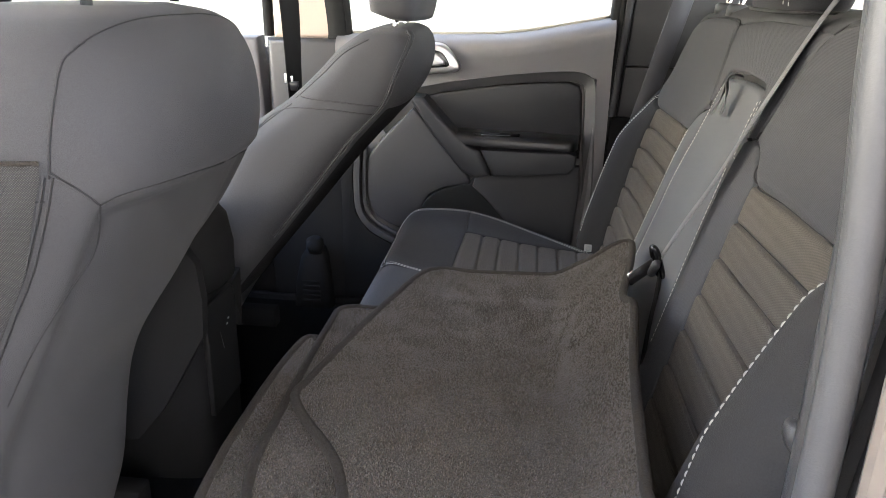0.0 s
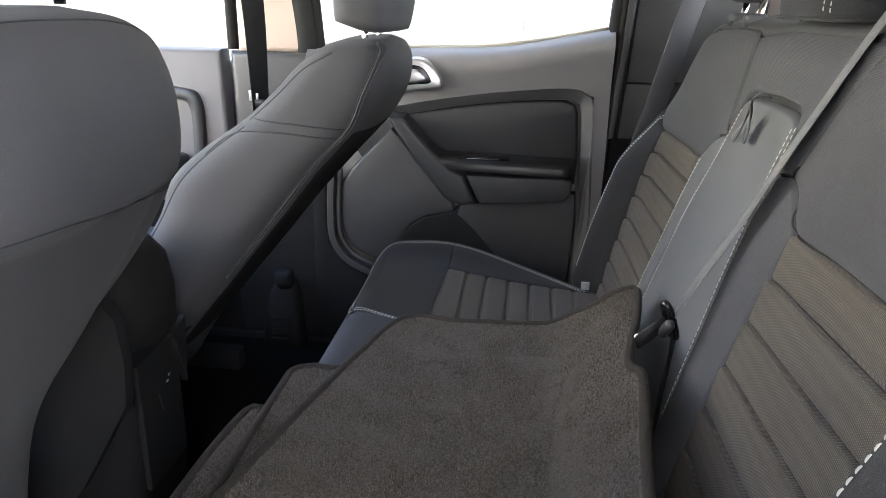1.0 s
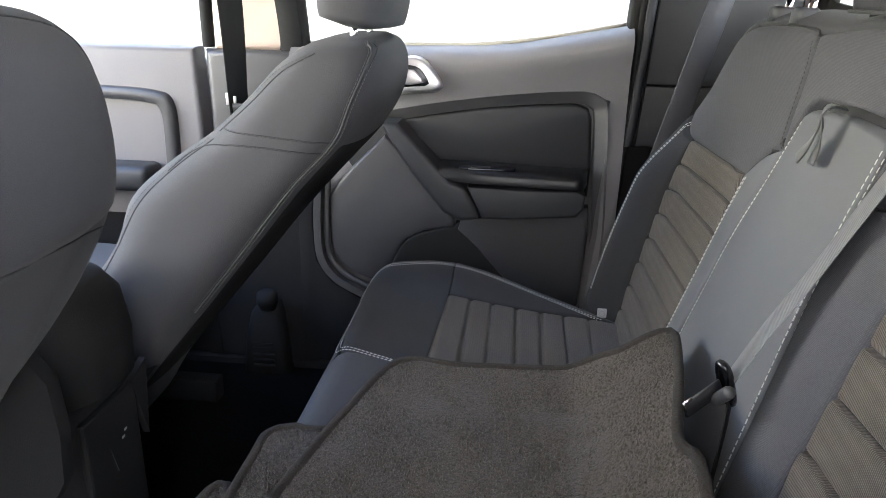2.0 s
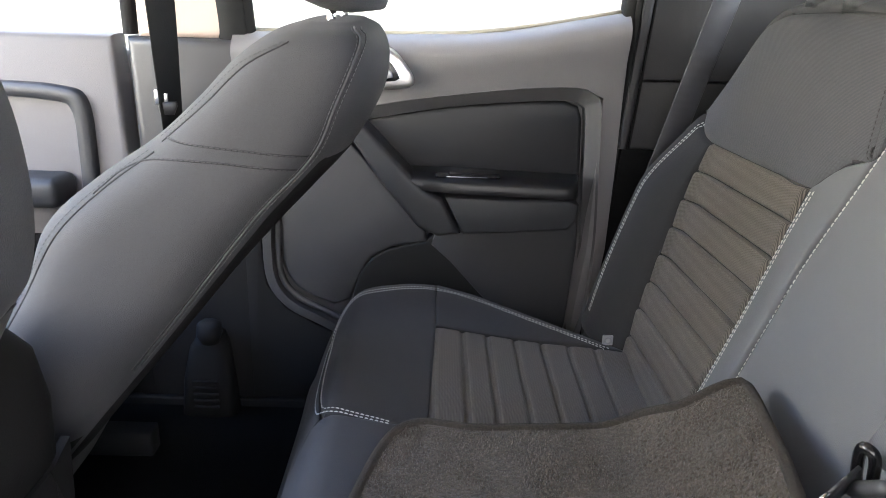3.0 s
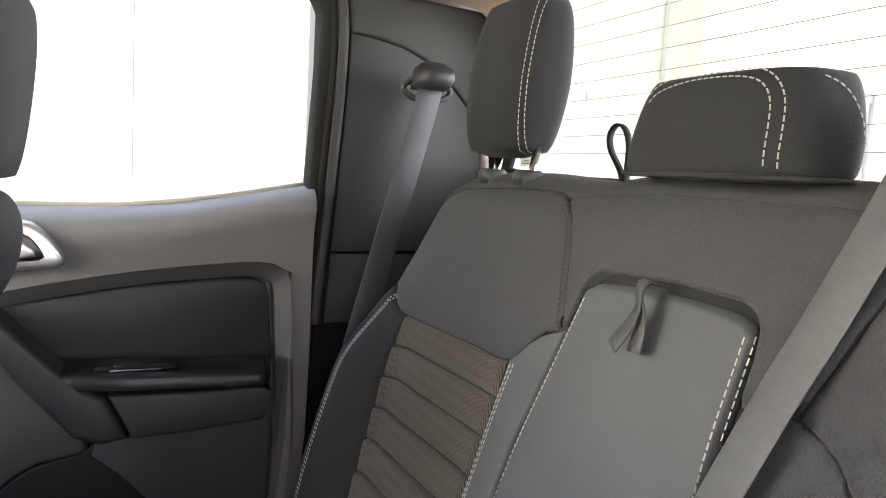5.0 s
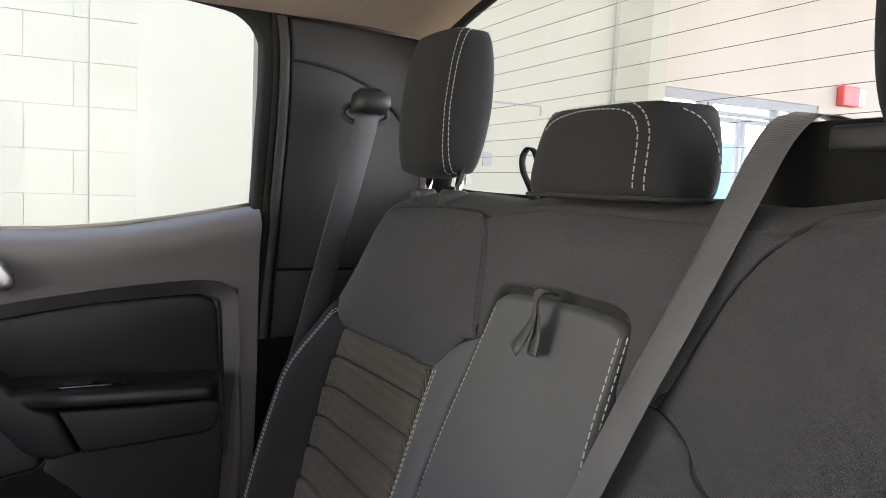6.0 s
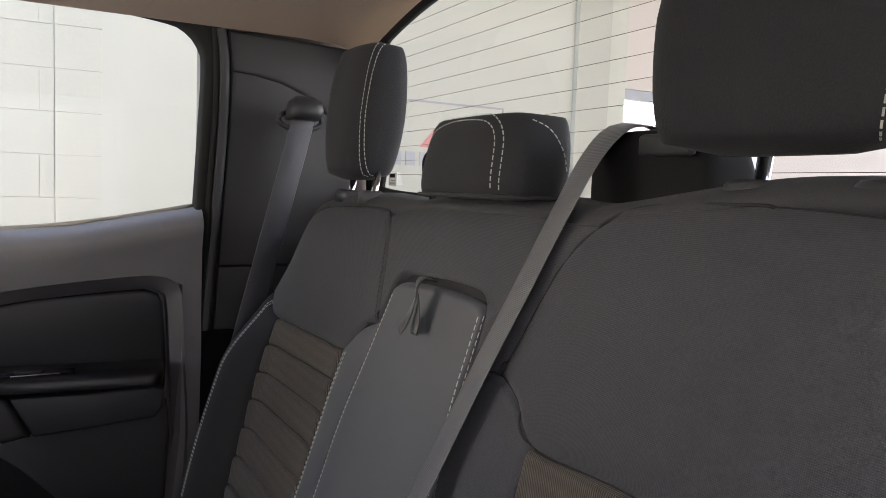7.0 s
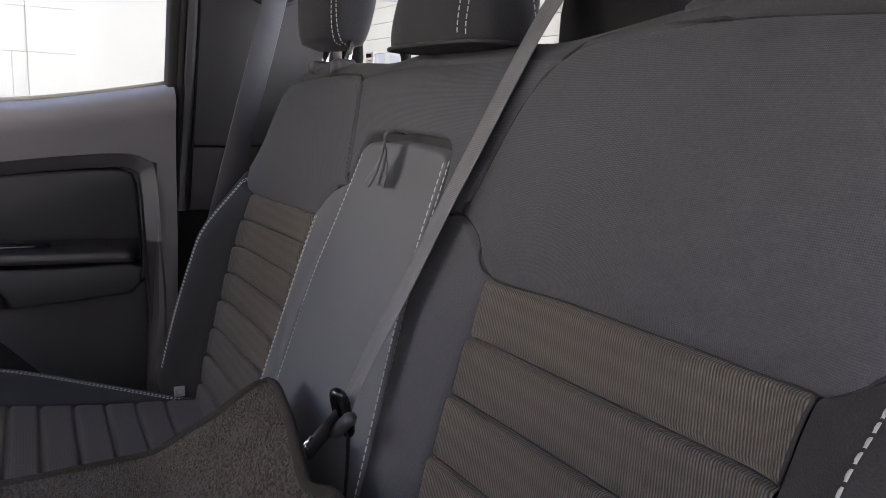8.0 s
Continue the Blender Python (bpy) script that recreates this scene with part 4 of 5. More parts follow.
def pull_tab():
    """A folded strap: two leaves sewn together at the top, pinched below it and spreading at the free end."""
    bm = bmesh.new()
    top = [(0.380, 0.016, 0.741), (0.366, 0.016, 0.7435), (0.359, 0.0145, 0.735)]
    for low, pinch in (([(0.356, 0.012, 0.722), (0.353, 0.019, 0.705), (0.346, 0.030, 0.685)], 0.75), ([(0.3585, 0.010, 0.721), (0.3575, 0.009, 0.704), (0.353, 0.009, 0.684)], 0.62)):
        c = spline(top + low, 22)
        sides = [Vector((0.02, 1, 0.05)).lerp(Vector((0.6, 0.75, 0.25)), math.sin(min(1.0, k / 21 * 1.15) * math.pi) * pinch) for k in range(22)]
        r = ribbon(c, sides, 0.0165, 0.0018)
        me = bpy.data.meshes.new("strap")
        r.to_mesh(me)
        r.free()
        bm.from_mesh(me)
    return bm


part("pull_tab", pull_tab(), WEBBING_TAB, armrest_root, "woven grey pull tab")


def bench_shell():
    """The rim of the bench back: runs round its outline and rolls over to the rear."""
    o = [(0.685, 0.262), (0.697, 0.40), (0.688, 0.50), (0.655, 0.585), (0.600, 0.645), (0.588, 0.70), (0.552, 0.745), (0.52, 0.788), (0.475, 0.806), (0.36, 0.812), (0.192, 0.806), (0.10, 0.816)]
    lift = lambda a, b: b + 0.026 * smooth01((a - 0.15) / 0.12) * smooth01((b - 0.68) / 0.08)
    o = o + [(-a, lift(a, b)) for a, b in reversed(o)]
    c = spline(o, 200)
    bm = bmesh.new()
    rows = []
    for dx, g in ((0.014, -0.006), (0.003, 0.001), (0.007, 0.010), (0.030, 0.020), (0.07, 0.022), (0.12, 0.014), (0.14, -0.02)):
        row = []
        for y, z in c:
            p, _ = back_surface(y, z)
            k = smooth01((z - 0.60) / 0.15)
            row.append(bm.verts.new((min(p[0] + dx, 0.565), y + math.copysign(g, y) * (1 - k) * 0.4, z + g * k)))
        rows.append(row)
    for a, b in zip(rows, rows[1:]):
        for j in range(len(c) - 1):
            bm.faces.new((a[j], a[j + 1], b[j + 1], b[j]))
    finish(bm)
    return bm


part("back_shell", bench_shell(), CLOTH_PLAIN, bench, "rolled cloth edge of the backrest")
part("backrest_core", boxes(((0.44, -0.62, 0.20), (0.56, 0.62, 0.76))), PLASTIC, bench, smooth=False)


# seat cushion
EDGE_X = [-0.26, -0.20, -0.16, -0.11, -0.06, 0.0, 0.08, 0.15, 0.22, 0.30]
EDGE_Y = [0.38, 0.462, 0.508, 0.548, 0.568, 0.560, 0.527, 0.497, 0.468, 0.44]


def seat_surface(x, y):
    ay = abs(y)
    z = 0.359 - 0.2 * (x + 0.2)
    z -= 0.09 * max(0.0, (-0.175 - x) / 0.06) ** 2
    over = max(0.0, ay - float(np.interp(x, EDGE_X, EDGE_Y)))
    z -= 5.0 * over ** 2 / (1 + 9 * over)
    z += 0.010 * math.exp(-((over if over else ay - float(np.interp(x, EDGE_X, EDGE_Y))) / 0.055) ** 2)
    return (x, y, z), (0.2, 0.0, 0.98)


CRIBS = [-0.067, -0.022, 0.017, 0.061, 0.104, 0.148, 0.192]


def cushion_ribs(x, y):
    if x < -0.08:
        return 0.0
    d = min(abs(x - r) for r in CRIBS)
    return -0.007 * math.exp(-(d / 0.003) ** 2) + 0.003


def cushion_side(s):
    f = lambda pts: [(a, s * b) for a, b in pts]
    part("cushion_insert", cushion_patch(seat_surface, f([(-0.072, 0.165), (0.25, 0.185)]), f([(-0.064, 0.44), (0.25, 0.47)]), f([(-0.072, 0.165), (-0.064, 0.44)]), f([(0.25, 0.185), (0.25, 0.47)]), 0.008, 0.005, step=0.0024, vstep=0.01, extra=cushion_ribs), QUILT, bench, "brown-grey ribbed cushion insert", panel=True)
    part("cushion_front", cushion_patch(seat_surface, f([(-0.192, 0.158), (-0.071, 0.160)]), f([(-0.212, 0.50), (-0.19, 0.57), (-0.145, 0.610), (-0.064, 0.620)]), f([(-0.192, 0.158), (-0.212, 0.30), (-0.212, 0.50)]), f([(-0.071, 0.160), (-0.063, 0.44), (-0.064, 0.62)]), 0.006, 0.0012), BOLSTER, bench, "smooth cushion front", panel=True)
    part("cushion_side", cushion_patch(seat_surface, f([(-0.062, 0.445), (0.25, 0.475)]), f([(-0.062, 0.62), (0.034, 0.617), (0.18, 0.575), (0.25, 0.55)]), f([(-0.062, 0.445), (-0.062, 0.62)]), f([(0.25, 0.475), (0.25, 0.55)]), 0.006, 0.0012), BOLSTER, bench, "padded cushion side", panel=True)
    part("cushion_lip", cushion_patch(seat_surface, f([(-0.243, 0.10), (-0.196, 0.155)]), f([(-0.215, 0.62), (-0.185, 0.645), (-0.15, 0.614)]), f([(-0.243, 0.10), (-0.25, 0.35), (-0.245, 0.53), (-0.215, 0.62)]), f([(-0.196, 0.155), (-0.216, 0.30), (-0.215, 0.50), (-0.193, 0.572), (-0.15, 0.614)]), 0.008, 0.006), BOLSTER, bench, "rolled cushion edge", panel=True)
    part("cushion_rim", cushion_patch(seat_surface, f([(-0.15, 0.617), (-0.063, 0.625), (0.034, 0.622), (0.18, 0.580), (0.25, 0.556)]), f([(-0.185, 0.648), (-0.06, 0.665), (0.10, 0.665), (0.25, 0.66)]), f([(-0.15, 0.617), (-0.185, 0.648)]), f([(0.25, 0.556), (0.25, 0.66)]), 0.006, 0.004), BOLSTER, bench, "rolled cushion side", panel=True)
    for off in (0.0, 0.006):
        part("stitching", stitch_on(seat_surface, f([(-0.115, 0.160), (-0.185, 0.168), (-0.203, 0.20), (-0.213, 0.30), (-0.212, 0.40), (-0.198, 0.455), (-0.160, 0.500), (-0.11, 0.541), (-0.06, 0.561), (0.0, 0.554), (0.08, 0.521), (0.15, 0.491), (0.215, 0.463)]), off * s * 1.1, width=0.0017, height=0.0013), THREAD, bench, "pale thread")


cushion_side(1)
cushion_side(-1)
part("cushion_middle", cushion_patch(seat_surface, [(-0.24, -0.155), (0.25, -0.18)], [(-0.24, 0.155), (0.25, 0.18)], [(-0.24, -0.155), (-0.24, 0.155)], [(0.25, -0.18), (0.25, 0.18)], 0.009, 0.007), CLOTH_PLAIN, bench, "smooth middle cushion", panel=True)


def cushion_base():
    bm = bmesh.new()
    ys = np.linspace(-0.655, 0.655, 50)
    prof = [(0.0, 0.0), (-0.010, -0.02), (-0.012, -0.06), (0.0, -0.12), (0.03, -0.19), (0.10, -0.22)]
    rows = []
    for dx, dz in prof:
        row = []
        for y in ys:
            x0 = -0.245 + 0.05 * max(0, (abs(y) - 0.55) / 0.10) ** 2
            z0 = seat_surface(max(x0, -0.243), y)[0][2] - 0.006
            row.append(bm.verts.new((x0 + dx, y, z0 + dz)))
        rows.append(row)
    for a, b in zip(rows, rows[1:]):
        for j in range(len(ys) - 1):
            bm.faces.new((a[j], a[j + 1], b[j + 1], b[j]))
    finish(bm)
    return bm


part("cushion_skirt", cushion_base(), BOLSTER, bench, "cloth front of the cushion")
part("seat_box", boxes(((-0.10, -0.60, 0.0), (0.50, 0.60, 0.20))), PLASTIC, bench, "black plastic under-seat box", smooth=False)


# headrests of the bench
def headrest(at, hw, hd, h, bulge=0.58, lean=0.25):
    x, y, z = at
    secs = []
    for q in np.linspace(0, 1, 25):
        e = math.sin(math.acos(max(-1, min(1, 2 * q - 1)))) ** bulge
        wide = hw * (1.0 - 0.16 * abs(q - 0.45))
        secs.append(((x + lean * h * q, y, z + h * q), hd * (0.28 + 0.72 * e), wide * (0.42 + 0.58 * e), 2.9))
    bm = loft(secs, 48)
    return bm


def surface_row(bvh, pts, way, lift=0.0012):
    """Points thrown on a body along way; what misses it is left out."""
    ps, os_ = [], []
    for p in pts:
        hit, nrm, _, _ = bvh.ray_cast(Vector(p), Vector(way))
        if hit is not None:
            if nrm.dot(Vector(way)) > 0:
                nrm = -nrm
            ps.append(hit + nrm * lift)
            os_.append(nrm)
    return ps, os_


def bench_headrest(y, s, h=0.215, z=0.862):
    lean = 0.09 if s > 0 else 0.17
    bm = headrest((0.446 if s > 0 else 0.440, y, z), 0.093 if s > 0 else 0.126, 0.048, h, 0.42 if s > 0 else 0.36, lean=lean)
    tree = BVHTree.FromBMesh(bm)
    hr = part("headrest", bm, HEADCLOTH, bench, "tall rounded charcoal headrest")
    for k in (0.0, 0.0075):
        way = Vector((1, 0.55, 0)).normalized()
        side_way = Vector((0.55, -1, 0)).normalized()
        c = [Vector((0.44 + lean * (q - z), y - (0.073 if s > 0 else 0.078), q)) + side_way * (k - 0.012) - way * 0.3 for q in np.linspace(z + 0.006, z + h - 0.008, 70)]
        ps, os_ = surface_row(tree, c, way)
        if len(ps) > 5:
            part("stitching", dashes(ps, os_, 0.0050, 0.0020, 0.0014, 0.001), THREAD, hr, "pale thread")
    rise = 0.020 if s < 0 else 0.0
    for yy in ((0.348, 0.446) if s > 0 else (-0.425, -0.325)):
        px = 0.440 if s > 0 else 0.462
        part("post", tube([(px, yy, 0.80), (px + 0.012, yy, z + 0.014)], 0.0055, 12), CHROME, hr, "chrome post")
        part("post_sleeve", loft([((px, yy, 0.815 + rise), 0.018, 0.021), ((px, yy, 0.832 + rise), 0.017, 0.020), ((px, yy, 0.836 + rise), 0.013, 0.016)], 24, 3), PLASTIC_GREY, hr, "plastic post sleeve")
    return hr


bench_headrest(0.418, 1, 0.214, 0.852)
bench_headrest(-0.365, -1, 0.238, 0.872)


def middle_headrest():
    secs = []
    for q in np.linspace(0, 1, 21):
        e = math.sin(math.acos(max(-1, min(1, 2 * q - 1)))) ** 0.24
        secs.append(((0.437 + 0.014 * q, 0.008, 0.832 + 0.092 * q), 0.052 * (0.40 + 0.60 * e), (0.114 - 0.020 * q) * (0.62 + 0.38 * e), 3.2))
    bm = loft(secs, 48)
    tree = BVHTree.FromBMesh(bm)
    hr = part("headrest", bm, HEADCLOTH, bench, "low rounded middle headrest")
    low = [(0.438 + 0.0495 * math.copysign(abs(math.cos(a)) ** 0.62, math.cos(a)), 0.008 + 0.1105 * math.copysign(abs(math.sin(a)) ** 0.62, math.sin(a)), 0.8355) for a in np.linspace(0, math.tau, 60, endpoint=False)]
    part("piping", tube(low, 0.0022, 8, True), BOLSTER, hr, "dark piping round the foot")
    base = spline([(-0.068, 0.838), (-0.067, 0.870), (-0.063, 0.893), (-0.052, 0.907), (-0.030, 0.913), (0.02, 0.914), (0.062, 0.907), (0.078, 0.896)], 120)
    tg = np.gradient(base, axis=0)
    tg /= np.linalg.norm(tg, axis=1)[:, None]
    way = Vector((1, 0, -0.45)).normalized()
    for k in (0.0, 0.010):
        c = base + np.stack([-tg[:, 1], tg[:, 0]], 1) * k
        ps, os_ = surface_row(tree, [Vector((0.405, y, z)) - way * 0.3 for y, z in c], way, 0.0006)
        part("stitching", dashes(ps, os_, 0.0050, 0.0020, 0.0014, 0.001), THREAD, hr, "pale thread")
    side_line = spline([(0.410, 0.914), (0.430, 0.905), (0.443, 0.885), (0.448, 0.862)], 50)
    ps, os_ = surface_row(tree, [Vector((x + 0.02, -0.4, z)) for x, z in side_line], Vector((0, 1, 0)), 0.0006)
    if len(ps) > 5:
        part("stitching", dashes(ps, os_, 0.0050, 0.0020, 0.0014, 0.001), THREAD, hr, "pale thread")
    return hr


middle_headrest()
# loop strap behind the backrest
part("loop_strap", ribbon(spline([(0.458, 0.176, 0.815), (0.459, 0.182, 0.836), (0.461, 0.206, 0.862), (0.463, 0.212, 0.880), (0.464, 0.201, 0.8905), (0.465, 0.188, 0.884), (0.465, 0.180, 0.866), (0.464, 0.179, 0.838), (0.464, 0.180, 0.815)], 48), [(1, 0.25, 0)] * 48, 0.010, 0.002), RUBBER, bench, "black loop strap")

# ---- belts ----
belt = thing("seat_belt", (0.44, -0.2, 0.8), "grey woven seat belt fastened across the bench back", "seat belt")
line = [(0.552, -0.192, 0.868), (0.520, -0.172, 0.902), (0.488, -0.158, 0.9075), (0.452, -0.161, 0.884), (0.415, -0.164, 0.832), (0.377, -0.147, 0.742), (0.357, -0.134, 0.69), (0.325, -0.116, 0.605), (0.294, -0.113, 0.545), (0.270, -0.115, 0.497)]
part("webbing", ribbon(spline(line, 50), [(0.30, 0.92, 0.15)] * 50, 0.043), WEBBING, belt, "grey webbing")
part("lower_webbing", ribbon(spline([(0.272, -0.112, 0.470), (0.268, -0.122, 0.44), (0.262, -0.130, 0.40), (0.258, -0.128, 0.33)], 12), [(0.5, 0.86, 0.1)] * 12, 0.017), RUBBER, belt, "black lower webbing")
# tongue: a flattened plastic loop with a chrome-edged blade
ring = []
mid, long, short = Vector((0.265, -0.1145, 0.4875)), Vector((0.009, 0.0105, -0.025)), Vector((0.0032, -0.0058, -0.001))
for a in np.linspace(0, math.tau, 40, endpoint=False):
    ring.append(mid + long * math.copysign(abs(math.cos(a)) ** 0.6, math.cos(a)) + short * math.copysign(abs(math.sin(a)) ** 0.6, math.sin(a)))
tongue = part("tongue", tube(ring, 0.0046, 10, True), GLOSS, belt, "black plastic tongue loop")
along = long.normalized()
root, tip = Vector((0.260, -0.116, 0.486)), Vector((0.226, -0.1295, 0.4635))
part("blade", ribbon([root, root.lerp(tip, 0.5), tip], [along] * 3, 0.021, 0.003), PLASTIC, tongue, "black coated blade")
part("roller", tube([(0.259, -0.112, 0.467), (0.258, -0.118, 0.472), (0.257, -0.150, 0.497), (0.2575, -0.156, 0.502)], lambda q: 0.0045 if q in (0, 1) else 0.0066, 12), PLASTIC_GREY, tongue, "rounded plastic belt stop")
part("blade_edge", tube([root.lerp(tip, 0.15) + along * 0.0105, tip + along * 0.0105], 0.0017, 6), CHROME, tongue, "bright blade edge")
part("blade_edge", tube([root.lerp(tip, 0.78) - along * 0.0105, tip - along * 0.0105], 0.0017, 6), CHROME, tongue, "bright blade edge")
part("blade_tip", tube([tip - along * 0.0105, tip + along * 0.0105], 0.0017, 6), CHROME, tongue, "bright blade tip")
part("shoulder_guide", loft([((0.515, -0.187, 0.78), 0.040, 0.077, 5), ((0.515, -0.187, 0.865), 0.040, 0.076, 5), ((0.512, -0.186, 0.892), 0.036, 0.071, 4.5), ((0.510, -0.185, 0.900), 0.028, 0.063, 4), ((0.510, -0.185, 0.9025), 0.014, 0.050, 4)], 44, 5), PLASTIC_DULL, belt, "wide black shoulder guide housing", sharp=40)
part("guide_lip", boxes(((0.470, -0.254, 0.876), (0.480, -0.192, 0.896)), bevel=0.004), PLASTIC, belt, "raised lip of the housing")

belt2 = thing("seat_belt", (0.43, 0.64, 0.97), "woven seat belt, darkened for shade, hanging from the rear pillar guide", "seat belt")
part("webbing", ribbon(spline([(0.428, 0.668, 0.975), (0.427, 0.664, 0.95), (0.385, 0.668, 0.78), (0.345, 0.672, 0.62), (0.31, 0.675, 0.48)], 30), [(1, 0.12, -0.1)] * 30, 0.046), WEBBING_SHADED, belt2, "grey webbing")
part("guide_cap", loft([((0.427, 0.66, 0.962), 0.030, 0.030, 3), ((0.430, 0.655, 0.978), 0.033, 0.034, 3), ((0.432, 0.66, 0.995), 0.030, 0.032, 3), ((0.433, 0.67, 1.005), 0.018, 0.02, 3)], 28, 3), PLASTIC, belt2, "black guide cap")
part("guide_ring", tube([(0.427 + 0.042 * math.cos(a), 0.672, 0.962 + 0.018 * math.sin(a)) for a in np.linspace(0, math.tau, 28, endpoint=False)], 0.005, 8, True), PLASTIC, belt2, "belt slot ring")

belt3 = thing("seat_belt", (-0.54, 0.71, 0.85), "dark front seat belt hanging on the middle pillar", "seat belt")
part("webbing", ribbon(spline([(-0.560, 0.70, 1.08), (-0.537, 0.70, 0.84), (-0.531, 0.695, 0.66), (-0.528, 0.69, 0.55)], 24), [Vector((1, 0.1, 0)).lerp(Vector((0.35, 0.94, 0)), k / 23) for k in range(24)], 0.050), RUBBER, belt3, "dark webbing")
part("tongue", loft([((-0.533, 0.682, 0.604), 0.012, 0.005), ((-0.531, 0.682, 0.618), 0.016, 0.006), ((-0.529, 0.682, 0.626), 0.014, 0.006)], 20, 3), PLASTIC, belt3, "black tongue grip")
part("tongue_blade", boxes(((-0.552, 0.680, 0.622), (-0.545, 0.684, 0.646)), ((-0.536, 0.680, 0.618), (-0.530, 0.684, 0.640)), bevel=0.001), SILVER, belt3, "bright tongue blade")

part("release_knob", loft([((0.270, -0.688, 0.563), 0.005, 0.008), ((0.264, -0.688, 0.569), 0.007, 0.010), ((0.261, -0.688, 0.578), 0.007, 0.010), ((0.260, -0.688, 0.586), 0.005, 0.008), ((0.260, -0.688, 0.588), 0.002, 0.004)], 24, 2.6), PLASTIC_GREY, bench, "rounded grey release lever")

# child-seat anchor tag at the bench corner
tag = part("anchor_tag", boxes(((0.210, 0.487, 0.283), (0.227, 0.492, 0.300)), bevel=0.001), SIGN_PALE, bench, "small white anchor tag", smooth=False)
part("tag_mark", tube([(0.2185 + 0.005 * math.cos(a), 0.4865, 0.2915 + 0.005 * math.sin(a)) for a in np.linspace(0, math.tau, 20, endpoint=False)], 0.0012, 6, True), SIGN_GREY, tag)


# ---- front seats ----
def front_seat(levels, yc, label, recess=None):
    root = thing("front_seat", (levels[-1][1], yc, 0.0), label, "car seat", "front seats")
    secs = []
    for z, xr, xf, hw, *dy in levels:
        secs.append((((xr + xf) / 2, yc + (dy[0] if dy else 0.0), z), (xr - xf) / 2, hw, 4.2))
    # smooth the stations along the height
    arr = np.array([(*c, a, b) for c, a, b, _ in secs])
    fine = spline(arr, 110)
    bm = loft([((r[0], r[1], r[2]), r[3], r[4], 3.3) for r in fine], 96)
    if recess:
        for v in bm.verts:
            y, z = v.co.y, v.co.z
            inside = smooth01((y - recess[0]) / 0.03) * smooth01((recess[1] - y) / 0.035)
            v.co.x -= 0.017 * inside * smooth01((recess[2] - z) / 0.014) * smooth01((z - 0.16) / 0.2)
        bm.normal_update()
    tree = BVHTree.FromBMesh(bm)
    back = part("backrest", bm, CLOTH_PLAIN, root, "charcoal cloth backrest")
    return root, back, tree


far_levels = [(0.786, -0.165, -0.225, 0.105), (0.774, -0.145, -0.258, 0.148), (0.745, -0.134, -0.300, 0.166), (0.70, -0.140, -0.345, 0.172), (0.65, -0.168, -0.402, 0.176), (0.60, -0.213, -0.475, 0.184), (0.55, -0.260, -0.532, 0.19), (0.48, -0.322, -0.560, 0.196), (0.40, -0.387, -0.62, 0.196), (0.30, -0.47, -0.70, 0.19), (0.20, -0.55, -0.78, 0.18), (0.12, -0.60, -0.84, 0.165)]
near_levels = [(0.838, -0.345, -0.50, 0.085, 0.025), (0.826, -0.305, -0.53, 0.150, 0.022), (0.80, -0.278, -0.555, 0.183, 0.015), (0.75, -0.262, -0.575, 0.204, 0.004), (0.68, -0.266, -0.60, 0.213), (0.60, -0.308, -0.64, 0.217), (0.50, -0.365, -0.68, 0.205, -0.015), (0.40, -0.425, -0.72, 0.19, -0.03), (0.30, -0.455, -0.76, 0.182, -0.036), (0.20, -0.485, -0.80, 0.18, -0.036), (0.10, -0.52, -0.84, 0.175, -0.036)]
fseat, fback, ftree = front_seat(far_levels, 0.350, "charcoal cloth front seat seen from behind, reclined")
nseat, nback, ntree = front_seat(near_levels, -0.37, "charcoal cloth front seat with a mesh back pocket", (-0.56, -0.195, 0.672))


def sew(tree, curve, way, parent, mat=None, n=120, seam=True, fine=False, **kw):
    c = spline(curve, n)
    ps, os_ = surface_row(tree, c, way, 0.001)
    if len(ps) > 6:
        if seam:
            radius = 0.0010 if fine else 0.0015
            part("seam", tube([p - o * radius * 0.9 for p, o in zip(ps, os_)], radius, 6), THREAD_DARK, parent)
        if fine:
            ps = [p + Vector((0, -0.0035, 0)) for p in ps]
        part("stitching", dashes(ps, os_, **kw), mat or THREAD_GREY, parent, "thread")


Yp = (0, 1, 0)
side = lambda pts, y: [(x, y, z) for x, z in pts]
for dx in (0, 0.008):
    edge = side([(-0.158 - dx, 0.781), (-0.150 - dx, 0.764), (-0.174 - dx, 0.703), (-0.200 - dx, 0.649), (-0.262 - dx, 0.582), (-0.344 - dx, 0.478), (-0.417 - dx, 0.387)], 0.0)
    sew(ftree, edge, Yp, fback, mat=THREAD_MID, seam=dx == 0)
    if dx:
        ps, os_ = surface_row(ftree, spline(edge, 120), Yp, 0.001)
        part("piping", tube([p + Vector((0.004, 0, 0)) for p in ps], 0.0017, 8), CLOTH_PLAIN, fback, "raised piping")
sew(ftree, side([(-0.361, 0.663), (-0.278, 0.657), (-0.201, 0.649)], 0.0), Yp, fback)
sew(ftree, side([(-0.445, 0.60), (-0.41, 0.628), (-0.367, 0.643), (-0.297, 0.643), (-0.215, 0.634)], 0.0), Yp, fback)
for dx in (0.0, 0.008):
    sew(ftree, side([(-0.225 - dx * 0.6, 0.768), (-0.272 - dx, 0.742), (-0.318 - dx, 0.700), (-0.368 - dx, 0.658)], 0.0), Yp, fback, seam=dx == 0)
    sew(ftree, side([(-0.375 - dx, 0.648), (-0.428 - dx, 0.610), (-0.48 - dx, 0.562), (-0.52 - dx, 0.50), (-0.562 - dx, 0.43)], 0.0), Yp, fback, seam=dx == 0)


